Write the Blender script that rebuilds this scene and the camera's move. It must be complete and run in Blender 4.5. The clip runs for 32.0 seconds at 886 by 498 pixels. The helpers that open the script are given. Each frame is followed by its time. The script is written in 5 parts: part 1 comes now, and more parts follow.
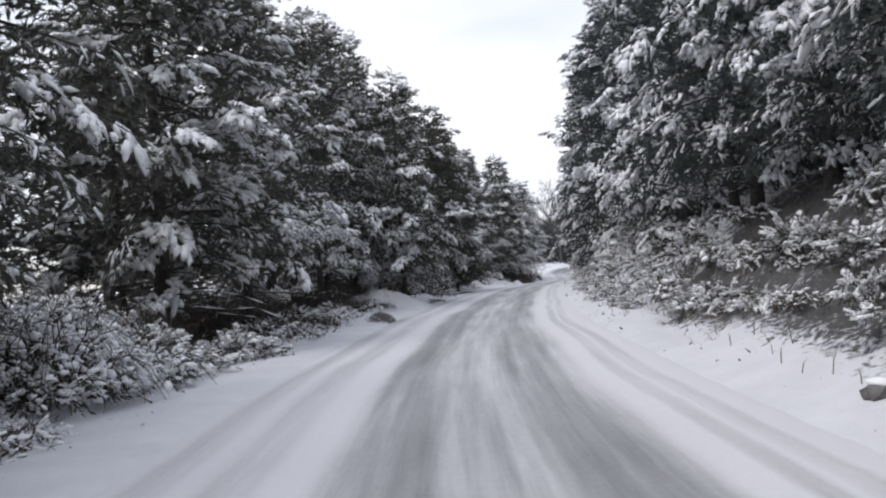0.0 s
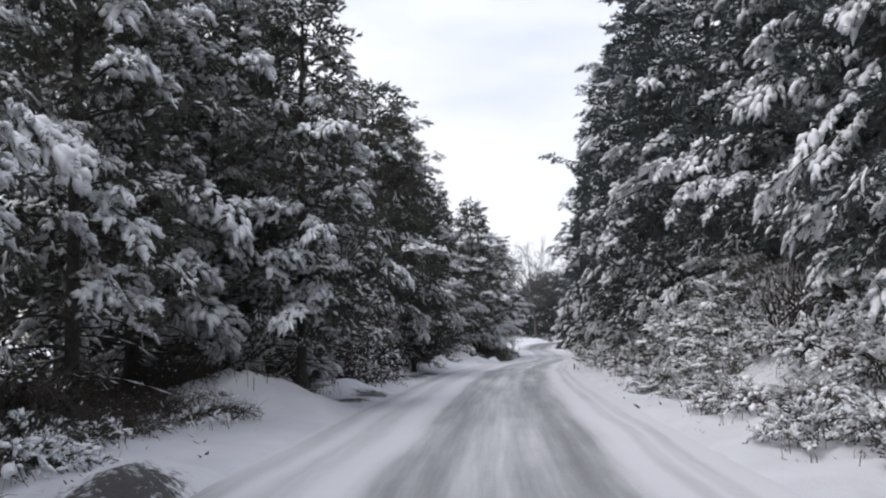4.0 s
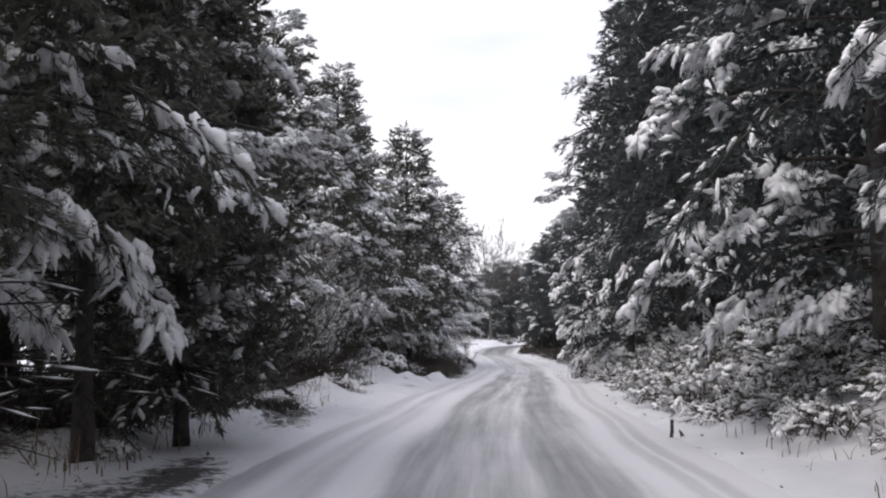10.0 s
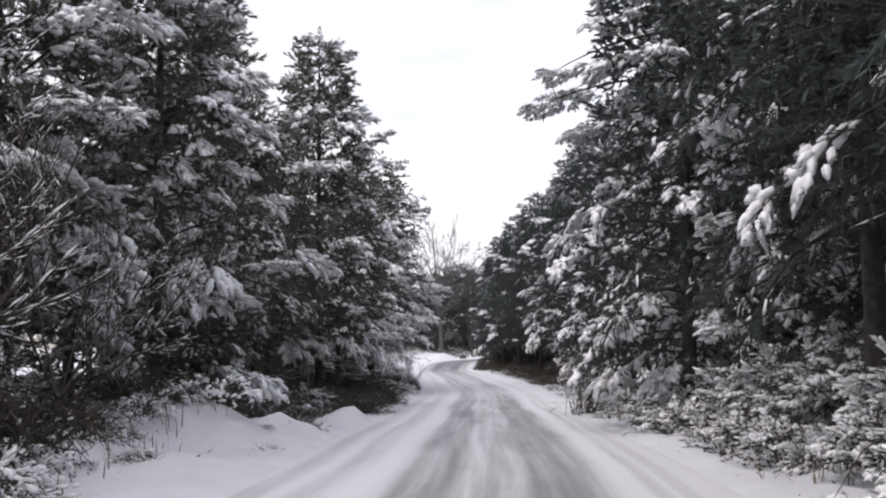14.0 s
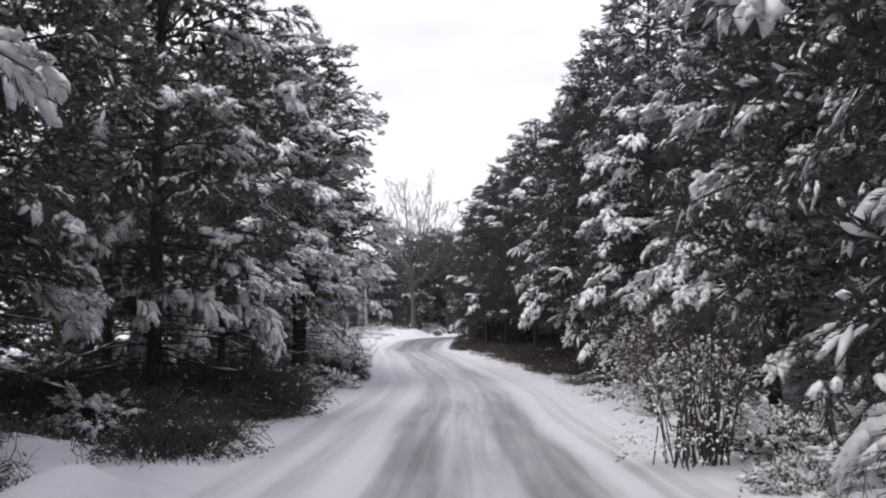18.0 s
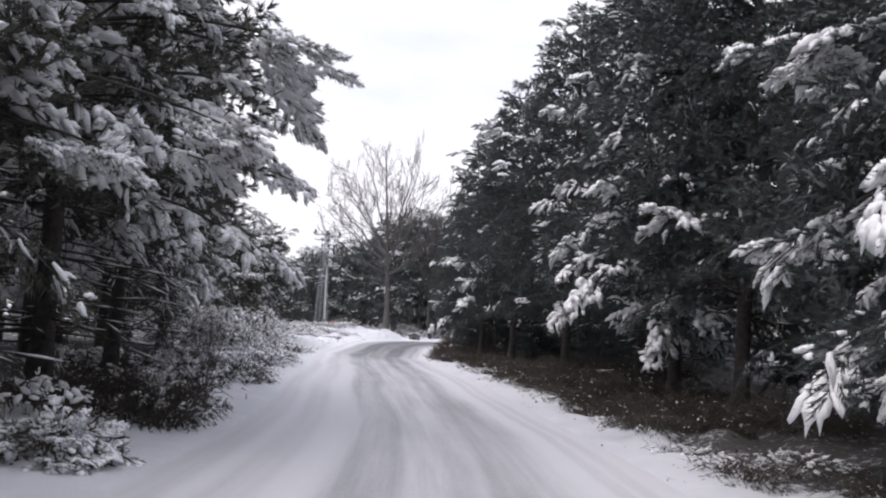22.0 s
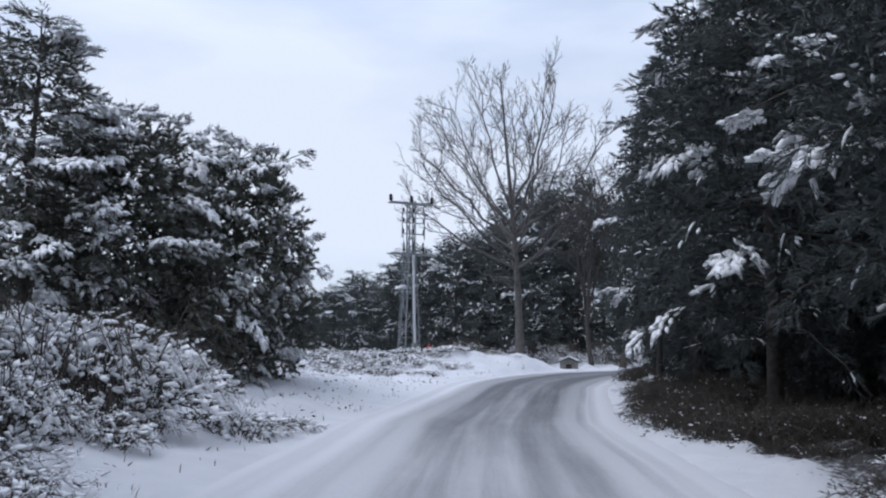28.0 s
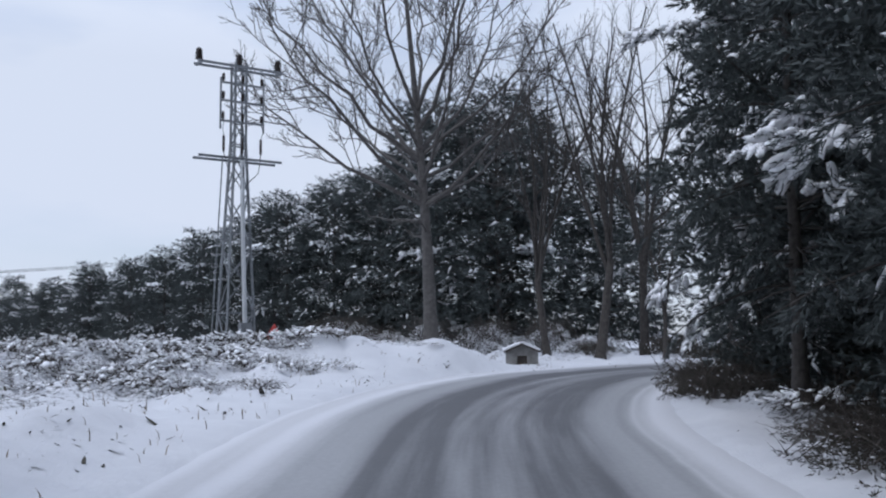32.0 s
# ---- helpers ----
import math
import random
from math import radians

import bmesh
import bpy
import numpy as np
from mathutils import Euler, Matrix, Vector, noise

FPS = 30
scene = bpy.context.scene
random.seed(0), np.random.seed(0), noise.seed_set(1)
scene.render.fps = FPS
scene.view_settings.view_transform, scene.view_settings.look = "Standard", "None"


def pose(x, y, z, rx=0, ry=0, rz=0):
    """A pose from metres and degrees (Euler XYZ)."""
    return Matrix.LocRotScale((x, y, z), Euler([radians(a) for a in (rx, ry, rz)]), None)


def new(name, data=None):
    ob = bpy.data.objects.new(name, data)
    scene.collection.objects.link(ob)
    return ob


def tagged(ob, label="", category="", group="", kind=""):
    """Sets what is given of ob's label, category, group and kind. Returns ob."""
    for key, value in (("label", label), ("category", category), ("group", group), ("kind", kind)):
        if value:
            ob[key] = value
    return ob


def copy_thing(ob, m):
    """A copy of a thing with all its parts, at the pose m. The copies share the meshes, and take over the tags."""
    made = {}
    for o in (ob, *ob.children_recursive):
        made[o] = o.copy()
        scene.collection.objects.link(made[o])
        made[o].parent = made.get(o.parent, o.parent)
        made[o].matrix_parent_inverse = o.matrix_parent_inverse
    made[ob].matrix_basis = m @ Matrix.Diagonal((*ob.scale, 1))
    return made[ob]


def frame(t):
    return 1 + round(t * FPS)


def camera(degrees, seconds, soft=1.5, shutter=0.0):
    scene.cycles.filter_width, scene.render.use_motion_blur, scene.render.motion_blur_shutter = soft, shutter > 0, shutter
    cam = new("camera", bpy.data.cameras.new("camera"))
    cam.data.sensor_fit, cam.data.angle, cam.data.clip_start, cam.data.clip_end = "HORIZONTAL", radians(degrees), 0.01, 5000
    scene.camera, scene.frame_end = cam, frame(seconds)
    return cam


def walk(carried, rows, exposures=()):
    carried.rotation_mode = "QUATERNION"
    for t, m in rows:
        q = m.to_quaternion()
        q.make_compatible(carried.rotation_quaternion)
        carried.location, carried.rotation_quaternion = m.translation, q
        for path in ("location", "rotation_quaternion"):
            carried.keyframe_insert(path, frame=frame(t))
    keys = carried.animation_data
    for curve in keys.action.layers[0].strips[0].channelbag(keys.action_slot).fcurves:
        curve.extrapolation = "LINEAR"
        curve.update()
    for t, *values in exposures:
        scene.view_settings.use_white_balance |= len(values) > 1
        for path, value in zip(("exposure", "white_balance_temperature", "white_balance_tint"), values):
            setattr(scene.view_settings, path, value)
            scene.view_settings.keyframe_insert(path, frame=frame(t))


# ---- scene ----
cam = camera(50.9, 32.0, soft=2.1)
METRES, EYE, TILT, LEAN, TURN = 155.0, 1.5, 1.0, 4.6, 0.0
ROWS = [
    (0.0, 0.0, 0.0, 0.0, 0.0, 0.0, -0.0),
    (0.5, 0.0001, 0.0181, -0.0005, 0.44, 2.08, -1.95),
    (1.0, 0.0002, 0.0359, -0.0009, 0.46, 2.6, -2.95),
    (1.5, 0.0003, 0.0536, -0.0013, 0.02, 3.15, -2.94),
    (2.0, 0.0005, 0.0711, -0.0016, -0.95, 3.61, -2.99),
    (2.5, 0.001, 0.0889, -0.0019, -1.69, 4.01, -2.51),
    (4.5, 0.0044, 0.1523, -0.0033, -2.98, 4.39, -4.08),
    (5.0, 0.0056, 0.1688, -0.0035, -3.91, 3.75, -4.61),
    (5.5, 0.007, 0.1851, -0.0038, -4.52, 3.94, -4.11),
    (6.0, 0.0083, 0.2006, -0.004, -5.44, 3.83, -3.8),
    (6.5, 0.01, 0.2172, -0.0043, -5.15, 3.23, -0.76),
    (7.0, 0.0117, 0.2329, -0.0045, -3.92, 3.34, -0.54),
    (7.5, 0.0133, 0.2486, -0.0048, -4.88, 4.22, -2.55),
    (8.0, 0.0151, 0.2639, -0.0049, -4.58, 4.21, -3.05),
    (8.5, 0.0168, 0.2791, -0.0052, -4.86, 4.33, -3.36),
    (9.0, 0.0185, 0.2941, -0.0055, -4.61, 4.53, -4.28),
    (9.5, 0.0203, 0.309, -0.0057, -5.19, 4.64, -3.97),
    (10.0, 0.0221, 0.3237, -0.0059, -5.47, 4.58, -3.95),
    (10.5, 0.024, 0.3381, -0.0061, -5.82, 4.81, -4.15),
    (11.0, 0.026, 0.3523, -0.0064, -6.34, 4.78, -4.16),
    (11.5, 0.0279, 0.3662, -0.0066, -7.73, 4.87, -3.82),
    (12.0, 0.0301, 0.3809, -0.0068, -8.01, 5.13, -3.48),
    (12.5, 0.032, 0.3938, -0.007, -9.64, 4.89, -3.59),
    (13.0, 0.0343, 0.4086, -0.0073, -9.8, 5.84, -4.32),
    (13.5, 0.0363, 0.4212, -0.0075, -9.28, 6.37, -4.82),
    (14.0, 0.0386, 0.4358, -0.0078, -8.52, 5.63, -4.22),
    (14.5, 0.0406, 0.448, -0.0081, -8.44, 6.06, -4.1),
    (15.0, 0.0431, 0.4627, -0.0085, -9.81, 5.46, -4.58),
    (15.5, 0.0454, 0.4756, -0.0087, -9.81, 5.46, -4.12),
    (17.5, 0.0556, 0.5224, -0.0094, -9.29, 5.06, -4.33),
    (18.0, 0.0586, 0.5393, -0.0098, -9.88, 4.37, -4.92),
    (18.5, 0.0612, 0.5541, -0.0102, -9.43, 4.69, -5.02),
    (19.0, 0.0644, 0.5712, -0.0107, -10.08, 4.81, -5.84),
    (19.5, 0.0673, 0.586, -0.0111, -10.28, 4.44, -6.27),
    (20.0, 0.0706, 0.603, -0.0117, -10.65, 4.33, -7.29),
    (20.5, 0.0736, 0.618, -0.0121, -10.83, 4.35, -8.3),
    (21.0, 0.0772, 0.6353, -0.0125, -10.98, 4.48, -8.31),
    (21.5, 0.0801, 0.6506, -0.0129, -10.39, 4.74, -8.19),
    (22.0, 0.0837, 0.6681, -0.0132, -10.89, 4.99, -8.7),
    (22.5, 0.087, 0.6833, -0.0135, -9.54, 5.34, -8.23),
    (23.0, 0.0904, 0.7011, -0.0138, -8.93, 5.57, -8.51),
    (23.5, 0.0934, 0.7163, -0.014, -8.01, 5.78, -8.29),
    (24.0, 0.0964, 0.7339, -0.0142, -6.34, 5.9, -7.67),
    (24.5, 0.0988, 0.7494, -0.0143, -5.56, 5.83, -7.3),
    (25.0, 0.1012, 0.7668, -0.0145, -4.73, 5.89, -7.49),
    (25.5, 0.1031, 0.782, -0.0148, -4.74, 5.72, -7.78),
    (27.5, 0.1089, 0.8456, -0.0147, -2.91, 5.55, -5.3),
    (28.0, 0.1102, 0.863, -0.0149, -2.46, 5.55, -5.23),
    (28.5, 0.1112, 0.8778, -0.0151, -4.49, 5.17, -5.73),
    (29.0, 0.1127, 0.8958, -0.0152, -5.93, 4.95, -5.1),
    (29.5, 0.1139, 0.911, -0.0154, -6.35, 4.89, -5.31),
    (30.0, 0.1152, 0.9283, -0.0154, -6.32, 4.67, -4.7),
    (30.5, 0.1166, 0.9431, -0.0155, -6.33, 5.22, -4.14),
    (31.0, 0.1183, 0.9601, -0.0156, -5.81, 5.05, -3.81),
    (31.5, 0.1198, 0.9745, -0.0158, -7.97, 5.15, -3.21),
    (32.0, 0.1216, 0.9907, -0.0159, -9.18, 5.13, -4.33),
]
EXPOSURES = [(0.0, 0.27, 6450, 13), (2.0, 0.2, 6400, 13), (9.0, 0.36, 6650, 15), (14.0, 0.4, 6700, 16), (19.0, 0.34, 6650, 17), (22.0, 0.36, 6600, 17), (24.0, 0.2, 6300, 14), (25.0, 0.1, 6000, 12), (28.0, -0.1, 5780, 12), (32.0, -0.28, 5740, 12)]
BASE = pose(0, 0, EYE, TILT, LEAN, TURN)
POSES = [(t, BASE @ pose(METRES * x, METRES * y, METRES * z, 90 + pitch, roll, yaw)) for t, x, y, z, yaw, pitch, roll in ROWS]
walk(cam, POSES, EXPOSURES)

# ---- sky and light ----
SUN_UP, SUN_TURN = 58.0, 300.0
world = bpy.data.worlds.new("winter_sky")
scene.world = world
world.use_nodes = True
wn, wl = world.node_tree.nodes, world.node_tree.links
wn.clear()
w_out = wn.new("ShaderNodeOutputWorld")
w_bg = wn.new("ShaderNodeBackground")
w_sky = wn.new("ShaderNodeTexSky")
w_sky.sky_type, w_sky.sun_disc = "NISHITA", False
w_sky.sun_elevation, w_sky.sun_rotation = radians(SUN_UP), radians(SUN_TURN)
w_gain = wn.new("ShaderNodeVectorMath")
w_gain.operation = "SCALE"
w_gain.inputs["Scale"].default_value = 0.12
w_co = wn.new("ShaderNodeTexCoord")
w_map = wn.new("ShaderNodeMapping")
w_map.inputs["Scale"].default_value = (1.0, 1.0, 3.2)
w_noise = wn.new("ShaderNodeTexNoise")
w_noise.inputs["Scale"].default_value, w_noise.inputs["Detail"].default_value = 1.6, 5.0
w_ramp = wn.new("ShaderNodeMapRange")
w_ramp.inputs["From Min"].default_value, w_ramp.inputs["From Max"].default_value = 0.34, 0.62
w_ramp.inputs["To Min"].default_value, w_ramp.inputs["To Max"].default_value = 0.3, 1.0
w_mix = wn.new("ShaderNodeMix")
w_mix.data_type = "RGBA"
w_mix.inputs["B"].default_value = (0.87, 0.9, 0.95, 1)
wl.new(w_sky.outputs["Color"], w_gain.inputs[0])
wl.new(w_co.outputs["Generated"], w_map.inputs["Vector"])
wl.new(w_map.outputs["Vector"], w_noise.inputs["Vector"])
wl.new(w_noise.outputs["Fac"], w_ramp.inputs["Value"])
wl.new(w_ramp.outputs["Result"], w_mix.inputs["Factor"])
wl.new(w_gain.outputs["Vector"], w_mix.inputs["A"])
# an overcast sky is about twice as bright overhead as near the horizon
w_sep = wn.new("ShaderNodeSeparateXYZ")
w_high = wn.new("ShaderNodeMapRange")
w_high.inputs["From Min"].default_value, w_high.inputs["From Max"].default_value = 0.28, 0.95
w_high.inputs["To Min"].default_value, w_high.inputs["To Max"].default_value = 1.0, 1.8
w_lift = wn.new("ShaderNodeVectorMath")
w_lift.operation = "SCALE"
wl.new(w_co.outputs["Generated"], w_sep.inputs["Vector"])
wl.new(w_sep.outputs["Z"], w_high.inputs["Value"])
wl.new(w_mix.outputs["Result"], w_lift.inputs[0])
wl.new(w_high.outputs["Result"], w_lift.inputs["Scale"])
wl.new(w_lift.outputs["Vector"], w_bg.inputs["Color"])
wl.new(w_bg.outputs["Background"], w_out.inputs["Surface"])
w_bg.inputs["Strength"].default_value = 1.0
sun = new("sun", bpy.data.lights.new("sun", "SUN"))
sun.data.energy, sun.data.angle, sun.data.color = 1.0, radians(35), (1.0, 0.96, 0.9)
sun.matrix_basis = pose(0, 0, 60, 90 - SUN_UP, 0, SUN_TURN + 180 - 180)


# ---- materials ----
def material(name, rough=0.7, metal=0.0):
    m = bpy.data.materials.new(name)
    m.use_nodes = True
    b = m.node_tree.nodes["Principled BSDF"]
    b.inputs["Roughness"].default_value, b.inputs["Metallic"].default_value = rough, metal
    return m, m.node_tree.nodes, m.node_tree.links, b


def noise_node(n, l, scale, detail=4.0, vector=None, rough=0.6):
    t = n.new("ShaderNodeTexNoise")
    t.inputs["Scale"].default_value, t.inputs["Detail"].default_value, t.inputs["Roughness"].default_value = scale, detail, rough
    if vector:
        l.new(vector, t.inputs["Vector"])
    return t


def ramp_node(n, l, fac, stops):
    r = n.new("ShaderNodeValToRGB")
    while len(r.color_ramp.elements) < len(stops):
        r.color_ramp.elements.new(0.5)
    for e, (p, c) in zip(r.color_ramp.elements, stops):
        e.position, e.color = p, (*c, 1)
    l.new(fac, r.inputs["Fac"])
    return r


def math_node(n, l, op, a, b=None, c=None, clamp=False):
    m = n.new("ShaderNodeMath")
    m.operation, m.use_clamp = op, clamp
    for i, v in enumerate((a, b, c)):
        if v is None:
            continue
        if isinstance(v, (int, float)):
            m.inputs[i].default_value = v
        else:
            l.new(v, m.inputs[i])
    return m.outputs[0]


def bump_node(n, l, b, height, strength, distance):
    k = n.new("ShaderNodeBump")
    k.inputs["Strength"].default_value, k.inputs["Distance"].default_value = strength, distance
    l.new(height, k.inputs["Height"])
    l.new(k.outputs["Normal"], b.inputs["Normal"])


def plain(name, dark, light, rough, scale, metal=0.0, bump=0.3, depth=0.01, detail=5.0):
    m, n, l, b = material(name, rough, metal)
    co = n.new("ShaderNodeTexCoord")
    t = noise_node(n, l, scale, detail, co.outputs["Object"])
    r = ramp_node(n, l, t.outputs["Fac"], [(0.3, dark), (0.7, light)])
    l.new(r.outputs["Color"], b.inputs["Base Color"])
    bump_node(n, l, b, t.outputs["Fac"], bump, depth)
    return m


def varied(name, dark, light, rough, scale, bump=0.3, depth=0.01):
    """Grain by noise, and a shade of its own for every loose piece."""
    m, n, l, b = material(name, rough)
    co, geo = n.new("ShaderNodeTexCoord"), n.new("ShaderNodeNewGeometry")
    t = noise_node(n, l, scale, 3.0, co.outputs["Object"])
    f = math_node(n, l, "ADD", math_node(n, l, "MULTIPLY", t.outputs["Fac"], 0.6), math_node(n, l, "MULTIPLY", geo.outputs["Random Per Island"], 0.4))
    r = ramp_node(n, l, f, [(0.25, dark), (0.75, light)])
    l.new(r.outputs["Color"], b.inputs["Base Color"])
    bump_node(n, l, b, t.outputs["Fac"], bump, depth)
    return m


SNOW = plain("snow", (0.85, 0.855, 0.87), (0.92, 0.92, 0.93), 0.65, 14.0, bump=0.5, depth=0.02)
NEEDLE = varied("pine_needles", (0.052, 0.054, 0.044), (0.12, 0.124, 0.098), 0.6, 3.0)
NEEDLE_BLUE = varied("fir_needles", (0.034, 0.042, 0.043), (0.084, 0.1, 0.096), 0.6, 3.0)
BARK = plain("pine_bark", (0.026, 0.023, 0.021), (0.08, 0.07, 0.062), 0.9, 9.0, bump=0.9, depth=0.03)
GREY_BARK = plain("grey_bark", (0.05, 0.046, 0.043), (0.125, 0.115, 0.108), 0.85, 7.0, bump=0.7, depth=0.02)
TWIG = varied("dry_twigs", (0.034, 0.028, 0.024), (0.11, 0.092, 0.078), 0.85, 5.0)
LEAF = varied("withered_leaves", (0.018, 0.018, 0.014), (0.058, 0.05, 0.034), 0.75, 4.0)
STRAW = varied("dry_grass_blades", (0.10, 0.075, 0.045), (0.24, 0.18, 0.11), 0.8, 4.0)
ROCK = plain("rock", (0.06, 0.058, 0.06), (0.17, 0.16, 0.155), 0.85, 5.0, bump=0.9, depth=0.05)
STEEL = plain("galvanised_steel", (0.16, 0.17, 0.18), (0.27, 0.28, 0.29), 0.55, 6.0, metal=0.5, bump=0.1)
PIPE = plain("pale_plastic_pipe", (0.42, 0.43, 0.44), (0.55, 0.56, 0.56), 0.5, 3.0, bump=0.05)
PORCELAIN = plain("brown_porcelain", (0.025, 0.018, 0.016), (0.05, 0.035, 0.03), 0.25, 4.0, bump=0.05)
YELLOW = plain("faded_yellow_paint", (0.34, 0.27, 0.06), (0.48, 0.40, 0.12), 0.6, 9.0, bump=0.1)
RED = plain("red_sign_paint", (0.48, 0.06, 0.05), (0.62, 0.10, 0.08), 0.5, 8.0, bump=0.05)
SIGN_WHITE = plain("white_sign_paint", (0.6, 0.56, 0.54), (0.72, 0.69, 0.67), 0.5, 8.0, bump=0.05)
PLASTER = plain("weathered_plaster", (0.12, 0.115, 0.11), (0.24, 0.235, 0.22), 0.9, 3.0, bump=0.4)
DARK_WOOD = plain("dark_wood", (0.03, 0.025, 0.02), (0.07, 0.055, 0.045), 0.8, 6.0)
CABLE = plain("black_cable", (0.015, 0.015, 0.016), (0.03, 0.03, 0.03), 0.6, 5.0)


def ground_material():
    m, n, l, b = material("snowy_ground", 0.75)
    co = n.new("ShaderNodeTexCoord")
    a = n.new("ShaderNodeAttribute")
    a.attribute_name = "litter"
    big = noise_node(n, l, 0.9, 6.0, co.outputs["Object"], 0.65)
    fine = noise_node(n, l, 9.0, 5.0, co.outputs["Object"], 0.7)
    f = math_node(n, l, "ADD", math_node(n, l, "MULTIPLY", big.outputs["Fac"], 0.42), math_node(n, l, "MULTIPLY", fine.outputs["Fac"], 0.76))
    f = math_node(n, l, "ADD", f, math_node(n, l, "MULTIPLY", a.outputs["Fac"], 0.42))
    cover = n.new("ShaderNodeMapRange")
    cover.inputs["From Min"].default_value, cover.inputs["From Max"].default_value = 0.81, 0.93
    l.new(f, cover.inputs["Value"])
    s = ramp_node(n, l, big.outputs["Fac"], [(0.3, (0.56, 0.565, 0.59)), (0.7, (0.66, 0.665, 0.685))])
    d = ramp_node(n, l, fine.outputs["Fac"], [(0.3, (0.021, 0.02, 0.019)), (0.7, (0.058, 0.053, 0.049))])
    mix = n.new("ShaderNodeMix")
    mix.data_type = "RGBA"
    l.new(cover.outputs["Result"], mix.inputs["Factor"])
    l.new(s.outputs["Color"], mix.inputs["A"])
    l.new(d.outputs["Color"], mix.inputs["B"])
    l.new(mix.outputs["Result"], b.inputs["Base Color"])
    bump_node(n, l, b, math_node(n, l, "SUBTRACT", fine.outputs["Fac"], cover.outputs["Result"]), 0.6, 0.05)
    return m


def road_material():
    """Packed snow, swept to slush and asphalt where the wheels run; u across and v along, in metres."""
    m, n, l, b = material("driven_snow", 0.6)
    uv = n.new("ShaderNodeUVMap")
    sep = n.new("ShaderNodeSeparateXYZ")
    l.new(uv.outputs["UV"], sep.inputs["Vector"])
    u, v = sep.outputs["X"], sep.outputs["Y"]

    def stretched(su, sv, detail):
        c = n.new("ShaderNodeCombineXYZ")
        l.new(math_node(n, l, "MULTIPLY", u, su), c.inputs["X"])
        l.new(math_node(n, l, "MULTIPLY", v, sv), c.inputs["Y"])
        return noise_node(n, l, 1.0, detail, c.outputs["Vector"]).outputs["Fac"]

    sway = math_node(n, l, "MULTIPLY", math_node(n, l, "SUBTRACT", stretched(0.05, 0.06, 2.0), 0.5), 0.9)
    uw = math_node(n, l, "ADD", u, sway)
    streak, patch, grit = stretched(3.2, 0.10, 4.0), stretched(0.55, 0.16, 5.0), stretched(16.0, 9.0, 4.0)

    def band(at, half, edge):
        d = math_node(n, l, "ABSOLUTE", math_node(n, l, "SUBTRACT", uw, at))
        r = n.new("ShaderNodeMapRange")
        r.interpolation_type = "SMOOTHSTEP"
        r.inputs["From Min"].default_value, r.inputs["From Max"].default_value = half + edge, half
        l.new(d, r.inputs["Value"])
        return r.outputs["Result"]

    lane = band(0.25, 1.2, 0.4)
    ruts = math_node(n, l, "MAXIMUM", band(-0.65, 0.25, 0.25), band(1.05, 0.28, 0.25))
    thin = math_node(n, l, "MAXIMUM", math_node(n, l, "MAXIMUM", band(2.15, 0.05, 0.12), band(2.45, 0.05, 0.12)), math_node(n, l, "MAXIMUM", band(-1.9, 0.12, 0.25), band(-2.6, 0.1, 0.2)))
    f = math_node(n, l, "MULTIPLY", lane, math_node(n, l, "ADD", 0.43, math_node(n, l, "MULTIPLY", ruts, 0.22)))
    f = math_node(n, l, "ADD", f, math_node(n, l, "MULTIPLY", thin, 0.26))
    spread = math_node(n, l, "ADD", math_node(n, l, "MULTIPLY", math_node(n, l, "SUBTRACT", streak, 0.5), 1.3), math_node(n, l, "MULTIPLY", math_node(n, l, "SUBTRACT", patch, 0.5), 0.75))
    worn = math_node(n, l, "MULTIPLY", math_node(n, l, "MAXIMUM", lane, math_node(n, l, "MULTIPLY", thin, 0.5)), spread)
    f = math_node(n, l, "ADD", f, worn)
    veil = n.new("ShaderNodeMapRange")
    veil.interpolation_type = "SMOOTHSTEP"
    for k, val in (("From Min", 104.0), ("From Max", 118.0), ("To Min", 1.0), ("To Max", 0.62)):
        veil.inputs[k].default_value = val
    l.new(v, veil.inputs["Value"])
    f = math_node(n, l, "MULTIPLY", f, veil.outputs["Result"])
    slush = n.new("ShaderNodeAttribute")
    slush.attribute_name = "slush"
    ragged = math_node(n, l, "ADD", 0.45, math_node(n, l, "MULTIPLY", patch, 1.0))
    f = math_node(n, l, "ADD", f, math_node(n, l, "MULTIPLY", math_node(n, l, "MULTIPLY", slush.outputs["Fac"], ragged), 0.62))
    bare = n.new("ShaderNodeMapRange")
    bare.interpolation_type = "SMOOTHSTEP"
    for k, val in (("From Min", 128.0), ("From Max", 172.0), ("To Min", 0.0), ("To Max", 0.6)):
        bare.inputs[k].default_value = val
    l.new(v, bare.inputs["Value"])
    f = math_node(n, l, "ADD", f, math_node(n, l, "MULTIPLY", bare.outputs["Result"], band(0.2, 1.7, 0.8)))
    f = math_node(n, l, "ADD", f, math_node(n, l, "MULTIPLY", math_node(n, l, "SUBTRACT", grit, 0.5), 0.18), clamp=True)
    r = ramp_node(n, l, f, [(0.0, (0.61, 0.61, 0.63)), (0.2, (0.53, 0.53, 0.545)), (0.6, (0.295, 0.298, 0.305)), (1.0, (0.10, 0.10, 0.105))])
    l.new(r.outputs["Color"], b.inputs["Base Color"])
    l.new(math_node(n, l, "SUBTRACT", 0.72, math_node(n, l, "MULTIPLY", f, 0.2)), b.inputs["Roughness"])
    bump_node(n, l, b, math_node(n, l, "SUBTRACT", math_node(n, l, "MULTIPLY", grit, 0.25), f), 0.6, 0.03)
    return m


GROUND, ROAD = ground_material(), road_material()


